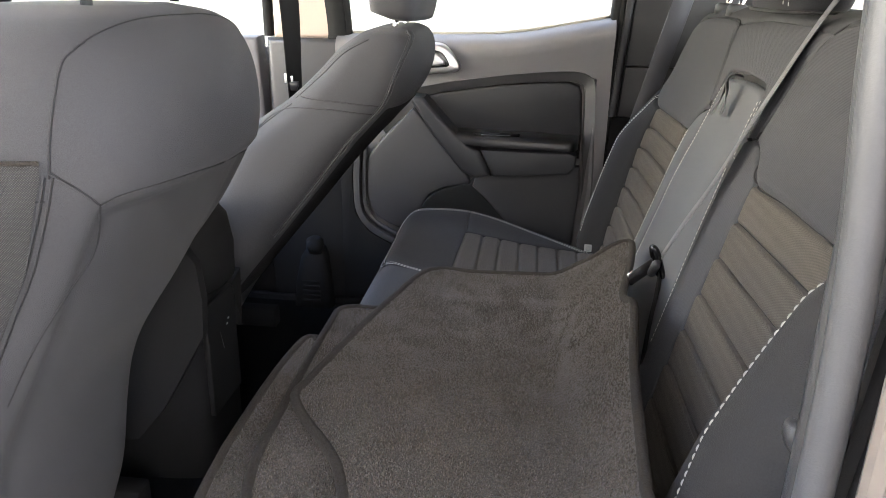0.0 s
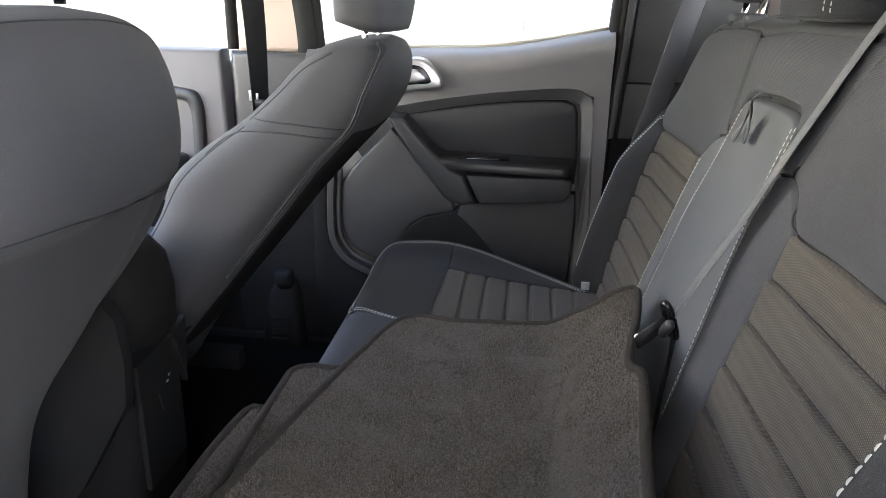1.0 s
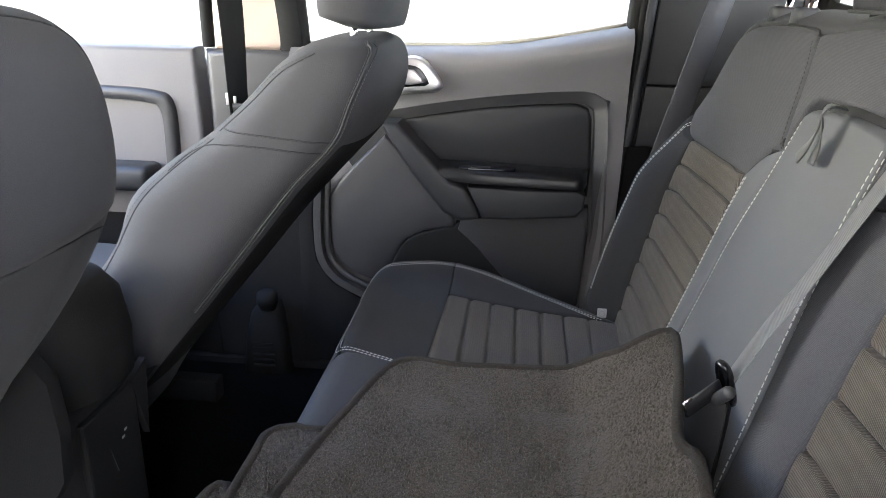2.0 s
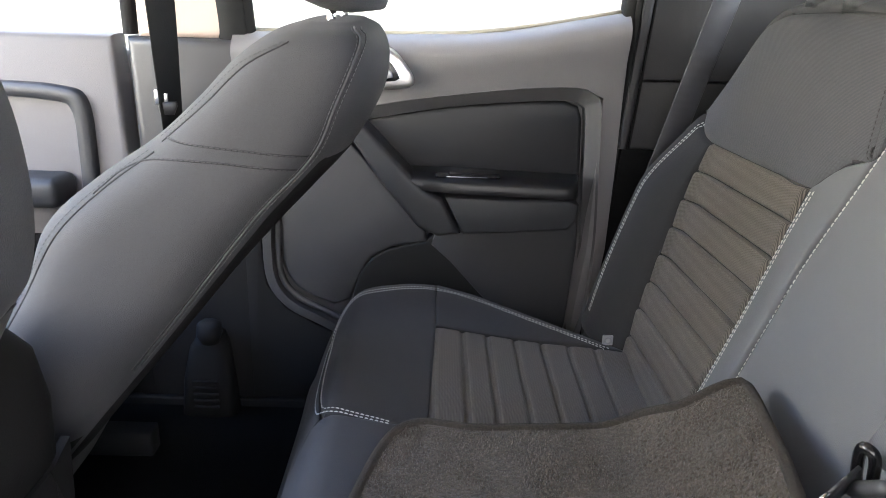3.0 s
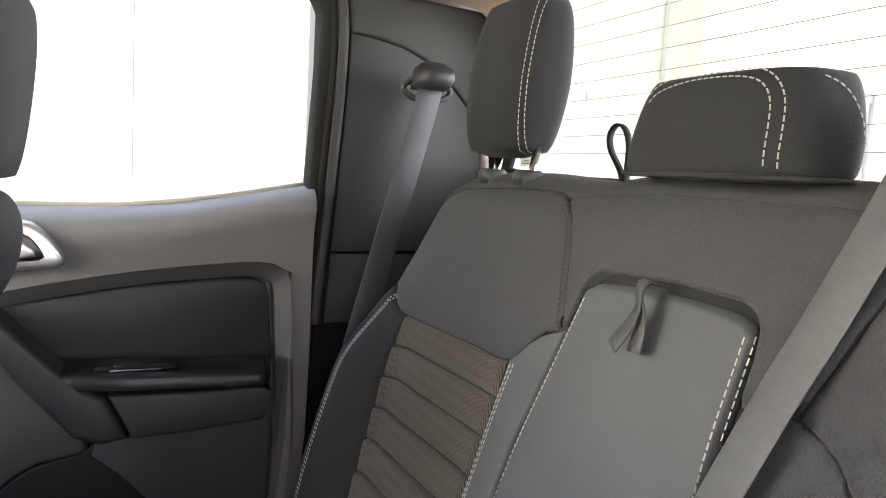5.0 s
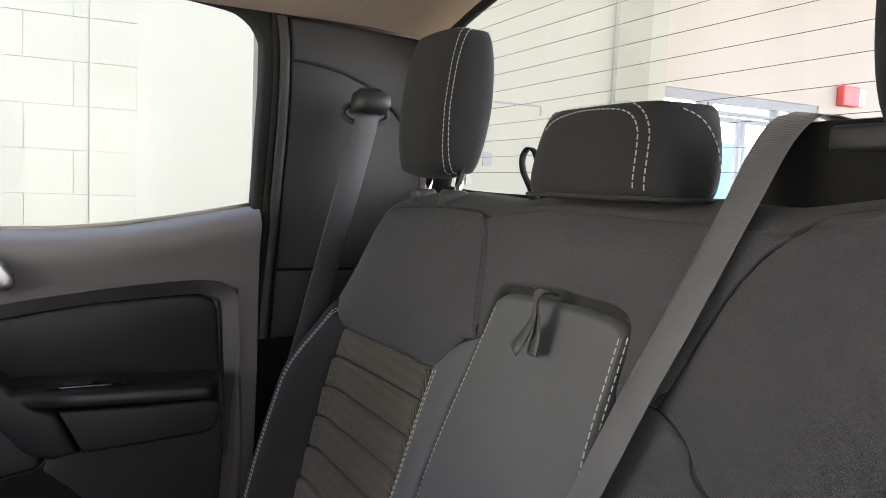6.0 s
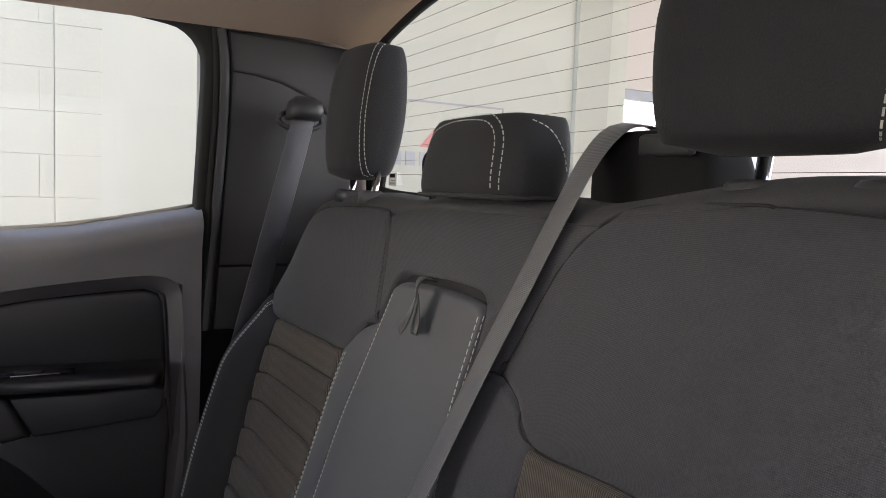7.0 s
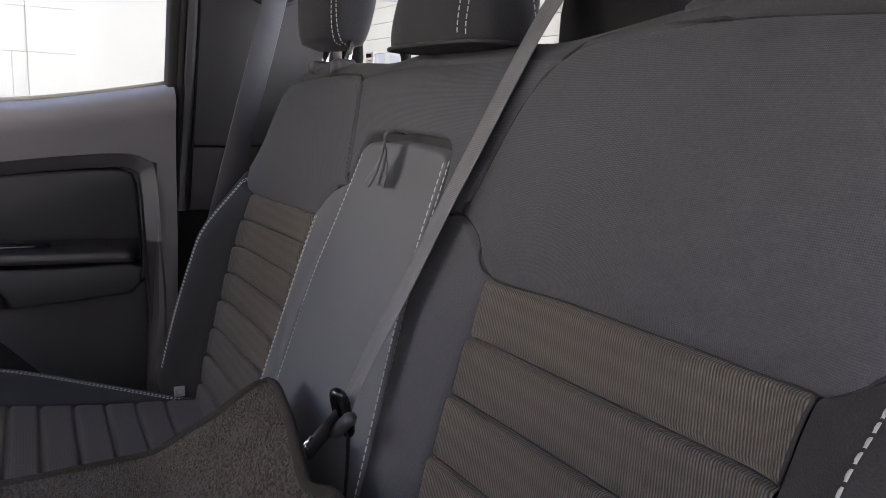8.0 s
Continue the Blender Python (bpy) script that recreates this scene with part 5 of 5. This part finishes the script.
def shell_on(tree, yc, zs, centre, start, end, lift, n=28):
    """A thin moulded cover wrapped round a backrest between two bearings, its rim turned in."""
    rows = []
    for i, z in enumerate(zs):
        c = Vector((centre(z), yc, z))
        row = []
        for k in range(n + 1):
            a = start(z) + (end(z) - start(z)) * k / n
            d = Vector((math.cos(a), math.sin(a), 0))
            hit, nrm, _, _ = tree.ray_cast(c + d * 0.7, -d)
            rim = i in (0, len(zs) - 1) or k in (0, n)
            row.append(hit + d * (-0.002 if rim else lift))
        rows.append(row)
    bm = bmesh.new()
    vs = [[bm.verts.new(p) for p in r] for r in rows]
    for a, b in zip(vs, vs[1:]):
        for k in range(n):
            bm.faces.new((a[k], a[k + 1], b[k + 1], b[k]))
    finish(bm)
    return bm


def level_at(z, k):
    rows = sorted(far_levels)
    return float(np.interp(z, [r[0] for r in rows], [r[k] for r in rows]))


def far_centre(z):
    return (level_at(z, 1) + level_at(z, 2)) / 2


PIPED_Z = [0.20, 0.30, 0.387, 0.478, 0.582, 0.649, 0.703]
PIPED_X = [-0.57, -0.49, -0.417, -0.344, -0.262, -0.200, -0.174]


def piped_bearing(z):
    """Bearing, round the backrest's middle, of its piped inner rear edge."""
    x = float(np.interp(z, PIPED_Z, PIPED_X)) + 0.003
    hit, nrm, _, _ = ftree.ray_cast(Vector((x, 0.0, z)), Vector((0, 1, 0)))
    return math.atan2(hit.y - 0.35, hit.x - far_centre(z))


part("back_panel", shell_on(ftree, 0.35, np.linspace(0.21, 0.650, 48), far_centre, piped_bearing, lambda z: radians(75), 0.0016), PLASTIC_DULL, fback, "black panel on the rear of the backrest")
part("lower_cover", shell_on(ftree, 0.35, np.linspace(0.13, 0.285, 14), far_centre, lambda z: radians(-165), lambda z: radians(-55), 0.006), PLASTIC_DULL, fback, "added black cover painting the shade low on the backrest")


def front_headrest(x, y, z, parent, half=0.06):
    secs = []
    for q in np.linspace(0, 1, 21):
        e = math.sin(math.acos(max(-1, min(1, 2 * q - 1)))) ** 0.22
        secs.append(((x + 0.02 * q, y, z + 0.19 * q), 0.058 * (0.35 + 0.65 * e), 0.135 * (0.5 + 0.5 * e), 3.4))
    bm = loft(secs, 44)
    for v in bm.verts:
        v.co.z -= 0.16 * (v.co.x - x)
    hr = part("headrest", bm, CLOTH_PLAIN, parent, "rounded charcoal headrest")
    for yy in (y - half, y + half):
        part("post", tube([(x - 0.005, yy, z - 0.05), (x, yy, z + 0.03)], 0.0055, 12), CHROME, hr, "chrome post")
        part("post_sleeve", loft([((x - 0.005, yy, z - 0.045), 0.018, 0.026), ((x - 0.005, yy, z - 0.018), 0.017, 0.025), ((x - 0.005, yy, z - 0.013), 0.012, 0.018)], 24, 3), PLASTIC_GREY, hr, "plastic post sleeve")


front_headrest(-0.192, 0.355, 0.797, fseat)
front_headrest(-0.335, -0.389, 0.890, nseat, 0.087)
for root, yc, x0 in ((fseat, 0.37, -0.62), (nseat, -0.37, -0.60)):
    part("seat_cushion", loft([((x0 - 0.26, yc, 0.14), 0.24, 0.24), ((x0 - 0.26, yc, 0.18), 0.26, 0.26), ((x0 - 0.27, yc, 0.30), 0.27, 0.26), ((x0 - 0.27, yc, 0.34), 0.22, 0.22)], 40, 4), CLOTH_PLAIN, root, "charcoal cloth seat cushion")
    for yy in (yc - 0.2, yc + 0.2):
        part("seat_rail", boxes(((x0 - 0.5, yy - 0.02, 0.0), (x0 + 0.05, yy + 0.02, 0.05)), bevel=0.004), PLASTIC_DULL, root, "dark rail cover")
        part("rail_stand", boxes(((x0 - 0.4, yy - 0.012, 0.045), (x0 - 0.05, yy + 0.012, 0.16)), bevel=0.004), PLASTIC, root)


part("lower_cover", plate([(-0.44, 0.49), (-0.418, 0.46), (-0.413, 0.40), (-0.418, 0.34), (-0.47, 0.25), (-0.50, 0.20), (-0.55, 0.14), (-0.66, 0.12), (-0.70, 0.22), (-0.60, 0.40)], -0.165, -0.025, 0.008, 3), PLASTIC_DULL, nseat, "curved plastic recliner cover", sharp=40)
Xm = (-1, 0, 0)
rear = lambda pts: [(0.3, y, z) for y, z in pts]


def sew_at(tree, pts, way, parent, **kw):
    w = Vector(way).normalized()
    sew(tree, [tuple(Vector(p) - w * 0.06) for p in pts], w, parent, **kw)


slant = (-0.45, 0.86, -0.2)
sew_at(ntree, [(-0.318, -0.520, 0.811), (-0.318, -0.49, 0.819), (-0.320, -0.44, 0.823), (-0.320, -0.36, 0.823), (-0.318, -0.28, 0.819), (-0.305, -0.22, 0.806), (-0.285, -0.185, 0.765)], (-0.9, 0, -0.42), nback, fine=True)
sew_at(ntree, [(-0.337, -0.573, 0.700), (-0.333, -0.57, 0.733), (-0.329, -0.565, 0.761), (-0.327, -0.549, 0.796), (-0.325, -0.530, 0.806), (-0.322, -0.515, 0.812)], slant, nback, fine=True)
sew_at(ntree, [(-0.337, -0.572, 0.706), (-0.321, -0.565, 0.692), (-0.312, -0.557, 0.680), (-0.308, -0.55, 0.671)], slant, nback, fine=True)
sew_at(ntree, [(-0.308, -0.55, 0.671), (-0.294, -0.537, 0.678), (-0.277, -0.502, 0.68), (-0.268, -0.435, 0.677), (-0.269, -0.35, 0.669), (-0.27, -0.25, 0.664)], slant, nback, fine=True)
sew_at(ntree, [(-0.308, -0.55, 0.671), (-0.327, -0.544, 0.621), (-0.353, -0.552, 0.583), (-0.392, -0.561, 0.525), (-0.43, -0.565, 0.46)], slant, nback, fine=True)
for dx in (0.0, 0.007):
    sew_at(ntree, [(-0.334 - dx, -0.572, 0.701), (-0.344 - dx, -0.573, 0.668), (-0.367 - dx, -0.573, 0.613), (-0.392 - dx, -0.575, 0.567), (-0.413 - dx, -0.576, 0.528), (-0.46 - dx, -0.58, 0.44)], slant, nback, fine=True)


def side_pocket():
    """A mesh pocket stretched over the flank of the seat back."""
    bm = bmesh.new()
    rows = []
    for z in np.linspace(0.40, 0.714, 22):
        x1 = float(np.interp(z, [0.40, 0.44, 0.528, 0.613, 0.701, 0.714], [-0.482, -0.462, -0.417, -0.371, -0.343, -0.343]))
        row = []
        for x in np.linspace(x1 - 0.16, x1, 12):
            hit, nrm, _, _ = ntree.ray_cast(Vector((x, -1.0, z)), Vector((0, 1, 0)))
            row.append(bm.verts.new((x, (hit.y if hit else -0.57) - 0.003, z)))
        rows.append(row)
    for a, b in zip(rows, rows[1:]):
        for j in range(11):
            bm.faces.new((a[j], a[j + 1], b[j + 1], b[j]))
    hem = [v.co - Vector((0, 0.001, 0)) for v in rows[-1]]
    low = [v.co - Vector((0, 0.001, 0.034)) for v in rows[-1]]
    finish(bm)
    return bm, hem, low


bm, hem, low = side_pocket()
pocket_part = part("side_pocket", bm, MESHCLOTH, nback, "stretched mesh pocket")
part("hem", tube(hem, 0.0022, 8), BINDING, pocket_part, "rolled hem")
part("hem_stitching", tube(low, 0.0012, 6), THREAD_DARK, pocket_part, "hem seam")


# ---- floor mats piled on the bench ----
def mat_height(x, y):
    return 0.362 + 0.09 * smooth01((x - 0.12) / 0.13) + 0.05 * min(1, max(0, -y / 0.5))


def floor_mat(outline, drop, label, tufted=True):
    """A carpeted mat with a bound edge, draped on what lies under it."""
    edge = spline(outline, 160, True)
    cen = edge.mean(axis=0)
    root = thing("floor_mat", (cen[0], cen[1], mat_height(*cen) - drop), label, "floor mat", "floor mats on the bench")
    bm = bmesh.new()
    n = len(edge)
    rings = []
    fr = [0.0, 0.02, 0.05, 0.1, 0.18, 0.28, 0.4, 0.52, 0.64, 0.76, 0.86, 0.94]
    z = lambda p: mat_height(p[0], p[1]) - drop
    for f in fr:
        rings.append([bm.verts.new((*(e * (1 - f) + cen * f), z(e * (1 - f) + cen * f) + 0.0015 * noise.noise(Vector((*(e * (1 - f) + cen * f) * 26, drop * 90))))) for e in edge])
    mid = bm.verts.new((*cen, z(cen)))
    for a, b in zip(rings, rings[1:]):
        for k in range(n):
            bm.faces.new((a[k], a[(k + 1) % n], b[(k + 1) % n], b[k]))
    for k in range(n):
        bm.faces.new((rings[-1][k], rings[-1][(k + 1) % n], mid))
    low = [bm.verts.new(v.co - Vector((0, 0, 0.008))) for v in rings[0]]
    for k in range(n):
        bm.faces.new((rings[0][(k + 1) % n], rings[0][k], low[k], low[(k + 1) % n]))
    finish(bm)
    part("carpet", bm, CARPET, root, "charcoal carpet pile")
    if tufted:
        rng = random.Random(7)
        poly = np.array(edge)
        nxt = np.roll(poly, -1, axis=0)
        step = 0.0031
        verts, faces = [], []
        for y in np.arange(poly[:, 1].min(), poly[:, 1].max(), step):
            cut = sorted((q[0] - p[0]) * (y - p[1]) / (q[1] - p[1]) + p[0] for p, q in zip(poly, nxt) if (p[1] > y) != (q[1] > y))
            for x0, x1 in zip(cut[::2], cut[1::2]):
                for x in np.arange(x0 + 0.006, x1 - 0.006, step):
                    px, py = x + rng.uniform(-0.0013, 0.0013), y + rng.uniform(-0.0013, 0.0013)
                    zz, turn, r = z((px, py)), rng.uniform(0, 2.1), rng.uniform(0.0013, 0.0022)
                    k = len(verts)
                    for c in range(3):
                        verts.append((px + r * math.cos(turn + 2.094 * c), py + r * math.sin(turn + 2.094 * c), zz - 0.0005))
                    verts.append((px + rng.uniform(-0.0012, 0.0012), py + rng.uniform(-0.0012, 0.0012), zz + rng.uniform(0.0010, 0.0030)))
                    faces += [(k, k + 1, k + 3), (k + 1, k + 2, k + 3), (k + 2, k, k + 3)]
        me = bpy.data.meshes.new("pile")
        me.from_pydata(verts, [], faces)
        me.materials.append(PILE)
        tufts = new("carpet_nap", me)
        tufts.parent = root
        tufts.matrix_parent_inverse = root.matrix_world.inverted()
        tufts["kind"] = "stuff"
    part("binding", tube([(e[0], e[1], z(e) - 0.001) for e in edge], 0.0058, 10, True), BINDING, root, "rolled bound edge")
    return root


top_outline = [(-0.085, 0.128), (-0.02, 0.120), (0.06, 0.124), (0.15, 0.126), (0.20, 0.085), (0.242, 0.078), (0.254, 0.070), (0.240, -0.03), (0.216, -0.150), (0.217, -0.185), (0.222, -0.22), (0.205, -0.36), (0.195, -0.47), (0.187, -0.60), (0.18, -0.66), (0.05, -0.66), (-0.06, -0.64), (-0.085, -0.585), (-0.107, -0.535), (-0.158, -0.465), (-0.188, -0.41), (-0.185, -0.37), (-0.175, -0.27), (-0.160, -0.14), (-0.145, -0.03), (-0.118, 0.085)]
floor_mat([(-0.225, -0.165), (-0.24, -0.155), (-0.255, -0.17), (-0.255, -0.3), (-0.24, -0.5), (-0.225, -0.6), (-0.17, -0.655), (0.0, -0.66), (0.12, -0.64), (0.12, -0.2), (0.0, -0.1), (-0.15, -0.11)], 0.030, "charcoal carpet floor mat at the bottom of the pile")
floor_mat([(-0.165, -0.045), (-0.195, -0.042), (-0.225, -0.062), (-0.224, -0.12), (-0.215, -0.25), (-0.197, -0.46), (-0.186, -0.56), (-0.16, -0.61), (-0.05, -0.64), (0.12, -0.64), (0.16, -0.4), (0.15, -0.1), (0.0, 0.0)], 0.014, "charcoal carpet floor mat in the middle of the pile")
floor_mat(top_outline, 0.0, "charcoal carpet floor mat topping the pile on the bench")


cover = thing("anchor_cover", (-0.51, 0.70, 0.0), "black ribbed plastic belt anchor cover at the pillar foot", "belt anchor")
part("cover_body", loft([((-0.51, 0.715, 0.0), 0.055, 0.03), ((-0.508, 0.712, 0.08), 0.048, 0.028), ((-0.503, 0.712, 0.15), 0.036, 0.024), ((-0.498, 0.715, 0.175), 0.024, 0.018)], 32, 4), PLASTIC_DULL, cover)
for k in range(5):
    part("cover_rib", boxes(((-0.535, 0.681, 0.022 + 0.014 * k), (-0.485, 0.689, 0.028 + 0.014 * k)), bevel=0.002), PLASTIC_DULL, cover)
part("anchor_knob", loft([((-0.495, 0.69, 0.165), 0.016, 0.014), ((-0.495, 0.688, 0.185), 0.024, 0.022), ((-0.495, 0.688, 0.205), 0.022, 0.02), ((-0.495, 0.69, 0.212), 0.012, 0.01)], 24, 2.6), PLASTIC_DULL, cover, "round cap")
# ---- centre console between the front seats ----
console = thing("centre_console", (-0.75, 0.01, 0.0), "black plastic centre console between the front seats", "console")
part("console_body", loft([((-0.80, 0.01, 0.0), 0.33, 0.095), ((-0.80, 0.01, 0.20), 0.330, 0.098), ((-0.805, 0.01, 0.345), 0.332, 0.10), ((-0.81, 0.01, 0.352), 0.325, 0.095)], 48, 7), PLASTIC_DULL, console, "dull black side shell")
part("console_lid", loft([((-0.730, 0.01, 0.355), 0.27, 0.098), ((-0.730, 0.01, 0.362), 0.282, 0.107), ((-0.730, 0.012, 0.42), 0.282, 0.114), ((-0.730, 0.013, 0.472), 0.274, 0.108), ((-0.730, 0.013, 0.500), 0.256, 0.088), ((-0.730, 0.013, 0.512), 0.225, 0.062), ((-0.730, 0.013, 0.516), 0.15, 0.035)], 64, 3.4), RUBBER, console, "rounded black armrest lid")
rear_panel = part("rear_panel", boxes(((-0.475, -0.055, 0.12), (-0.464, 0.070, 0.335)), bevel=0.004), RUBBER, console, "black rear outlet panel", smooth=False)
for y, z in ((0.026, 0.268), (0.033, 0.276)):
    part("outlet_mark", boxes(((-0.4655, y - 0.003, z), (-0.4632, y + 0.003, z + 0.003))), THREAD, rear_panel, "pale mark", smooth=False)
part("panel_highlight", tube([(-0.465, -0.012, 0.29), (-0.464, 0.005, 0.23)], 0.0008, 6), PLASTIC_GREY, rear_panel, "thin grey line painting the lit panel edge")
bm = bmesh.new()
f = bm.faces.new([bm.verts.new(q) for q in ((-0.463, 0.060, 0.335), (-0.463, 0.104, 0.350), (-0.463, 0.090, 0.235))])
r = bmesh.ops.extrude_face_region(bm, geom=[f])
bmesh.ops.translate(bm, vec=(-0.01, 0, 0), verts=[q for q in r["geom"] if isinstance(q, bmesh.types.BMVert)])
bmesh.ops.recalc_face_normals(bm, faces=bm.faces)
part("corner_panel", bm, PLASTIC_DULL, console, "grey corner panel", smooth=False)

# ---- outside: painted block wall along the far side ----
WALL_Y = 3.22
opp = part("added_wall_opposite", boxes(((-14, -6.4, GROUND), (0.8, -6.2, 7.0))), GREY_PALE, None, smooth=False)
tagged(opp, "unseen grey wall added to block near-side sky", "wall", kind="structure")
opp_pale = part("added_wall_opposite", boxes(((0.803, -6.4, GROUND), (14, -6.2, 4.5))), GREY_LIGHT, None, smooth=False)
tagged(opp_pale, "unseen light grey wall added to bounce light on the front seats", "wall", kind="structure")
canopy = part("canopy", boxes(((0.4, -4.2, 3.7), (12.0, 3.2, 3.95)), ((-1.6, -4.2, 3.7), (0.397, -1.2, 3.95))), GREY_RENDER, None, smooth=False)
tagged(canopy, "unseen grey slab added to shade the parked pickup", "canopy", kind="structure")
ahead = part("bounce_wall_ahead", boxes(((-5.4, -6.2, GROUND), (-5.2, 3.2, 2.8))), PAINT_SMOOTH, None, smooth=False)
tagged(ahead, "pale wall added ahead to bounce sun through the windscreen", "wall", kind="structure")
wall = thing("wall_yard", (0, WALL_Y, GROUND), "cream painted concrete block wall beside the pickup", "wall", kind="structure")
part("wall_core", boxes(((-6.0, WALL_Y + 0.012, GROUND), (0.0325, WALL_Y + 0.25, 4.2))), PAINT_WALL, wall, smooth=False)
smooth_wall = part("wall_render", boxes(((0.2325, WALL_Y - 0.01, GROUND), (3.03, WALL_Y + 0.25, 4.2))), PAINT_SMOOTH, None, smooth=False)
tagged(smooth_wall, "smooth cream rendered wall panel", "wall", kind="structure")
col = part("wall_column", boxes(((0.033, WALL_Y - 0.004, GROUND), (0.232, WALL_Y + 0.25, 4.2))), PAINT_WALL, None, smooth=False)
tagged(col, "narrow cream painted block column in the wall", "wall", kind="structure")
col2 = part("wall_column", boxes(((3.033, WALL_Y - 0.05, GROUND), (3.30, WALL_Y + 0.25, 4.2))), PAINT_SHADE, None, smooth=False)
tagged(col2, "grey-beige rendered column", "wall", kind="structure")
col3 = part("wall_column", boxes(((3.303, WALL_Y - 0.02, GROUND), (3.47, WALL_Y + 0.25, 4.2))), PAINT_SMOOTH, None, smooth=False)
tagged(col3, "pale rendered column edge", "wall", kind="structure")
far_wall = part("wall_showroom", boxes(((3.47, WALL_Y + 0.2, 1.62), (12.0, WALL_Y + 0.45, 4.2)), ((5.3, WALL_Y + 0.2, GROUND), (12.0, WALL_Y + 0.45, 1.62)), ((3.47, WALL_Y + 1.6, GROUND), (5.3, WALL_Y + 1.8, 1.62))), PAINT_PINK, None, smooth=False)
tagged(far_wall, "pale pink-beige rendered showroom wall", "wall", kind="structure")


# shopfront in the showroom wall
AWNING = material("white_ceiling_panel", (0.7, 0.69, 0.66), 0.7, 0, 0.03, 40, 0.1, 0.06, 1)
shop = thing("shopfront", (4.3, WALL_Y + 0.25, GROUND), "glazed shopfront door with dark metal frames", "shopfront", kind="structure")
for x in (3.50, 4.05, 4.12, 4.83, 5.22):
    part("frame_post", boxes(((x, WALL_Y + 0.22, GROUND), (x + 0.05, WALL_Y + 0.28, 1.62))), SIGN_GREY, shop, smooth=False)
part("frame_head", boxes(((3.47, WALL_Y + 0.215, 1.55), (5.3, WALL_Y + 0.285, 1.62))), SIGN_GREY, shop, smooth=False)
part("transom", boxes(((3.50, WALL_Y + 0.225, 1.12), (4.08, WALL_Y + 0.275, 1.16))), SIGN_GREY, shop, smooth=False)
for x0, x1 in ((4.17, 4.48), (4.51, 4.83)):
    part("door_stile", boxes(((x0, WALL_Y + 0.235, GROUND), (x0 + 0.03, WALL_Y + 0.265, 1.46)), ((x1 - 0.03, WALL_Y + 0.235, GROUND), (x1, WALL_Y + 0.265, 1.46)), ((x0 + 0.03, WALL_Y + 0.235, 1.42), (x1 - 0.03, WALL_Y + 0.265, 1.46))), SIGN_GREY, shop, "grey door frame", smooth=False)
part("door_head", boxes(((4.12, WALL_Y + 0.225, 1.47), (5.27, WALL_Y + 0.275, 1.50))), SIGN_GREY, shop, smooth=False)
part("blue_reflection", boxes(((4.87, WALL_Y + 0.9, 0.2), (5.33, WALL_Y + 0.95, 1.34))), BLUE_PAINT, shop, "blue sheet painting a car's reflection in the door", smooth=False)
part("display_board", boxes(((3.60, WALL_Y + 1.1, 0.4), (4.2, WALL_Y + 1.15, 1.02))), AWNING, shop, "white display board", smooth=False)
red = thing("alarm_box", (5.62, WALL_Y + 0.19, 1.64), "small red box fixed high on the showroom wall", "alarm box")
part("box_body", boxes(((5.50, WALL_Y + 0.13, 1.64), (5.70, WALL_Y + 0.199, 1.80)), bevel=0.01), SIGN_RED, red, "red painted cover", smooth=False)
part("box_side", boxes(((5.71, WALL_Y + 0.15, 1.65), (5.80, WALL_Y + 0.199, 1.79)), bevel=0.006), AWNING, red, "white side unit", smooth=False)

# wall sign: outlined box with a red triangle and bars for lettering
sign = thing("wall_sign", (2.2, WALL_Y - 0.012, 1.0), "flat wall sign with a red triangle and grey lettering bars", "sign")
part("sign_edge", boxes(((1.5, WALL_Y - 0.016, 1.352), (2.5, WALL_Y - 0.0105, 1.362)), ((2.495, WALL_Y - 0.016, 1.30), (2.503, WALL_Y - 0.0105, 1.351))), SIGN_GREY, sign, smooth=False)
bm = bmesh.new()
v = [bm.verts.new((x, WALL_Y - 0.016, z)) for x, z in ((1.93, 1.09), (2.12, 1.09), (2.03, 1.21))]
f = bm.faces.new(v)
r = bmesh.ops.extrude_face_region(bm, geom=[f])
bmesh.ops.translate(bm, vec=(0, 0.005, 0), verts=[q for q in r["geom"] if isinstance(q, bmesh.types.BMVert)])
part("triangle", bm, SIGN_FADED, sign, "red triangle", smooth=False)
for k in range(5):
    part("letter_bar", boxes(((1.75 + 0.09 * k, WALL_Y - 0.016, 0.98), (1.81 + 0.09 * k, WALL_Y - 0.0105, 1.06))), SIGN_PALE, sign, smooth=False)

# blocks of the painted wall: single pieces by the window, the rest in one sheet
def block_mesh(w, h):
    bm = boxes(((0, 0, 0), (w, 0.02, h)), bevel=0.0008)
    me = bpy.data.meshes.new("block")
    bm.to_mesh(me)
    bm.free()
    me.materials.append(PAINT_WALL)
    return me


rng = random.Random(4)
meshes = {}
for r in range(19):
    z = GROUND + 0.2 * r + 0.0015
    x = -3.0 + (0.2 if r % 2 else 0.0) - 0.03
    while x < 0.02:
        w = min(0.4, 0.032 - x)
        if w > 0.03:
            key = round(w, 3)
            if key not in meshes:
                meshes[key] = block_mesh(w - 0.0014, 0.1986)
            b = new("block", meshes[key])
            b.parent = wall
            b.matrix_parent_inverse = wall.matrix_world.inverted()
            b.matrix_basis = pose(x, WALL_Y + 0.004 + rng.uniform(-0.0012, 0.0012), z)
        x += 0.4
narrow = block_mesh(0.1985, 0.198)
for r in range(19):
    b = new("block", narrow)
    b.parent = col
    b.matrix_basis = pose(0.034, WALL_Y - 0.010, GROUND + 0.2 * r + 0.0015)
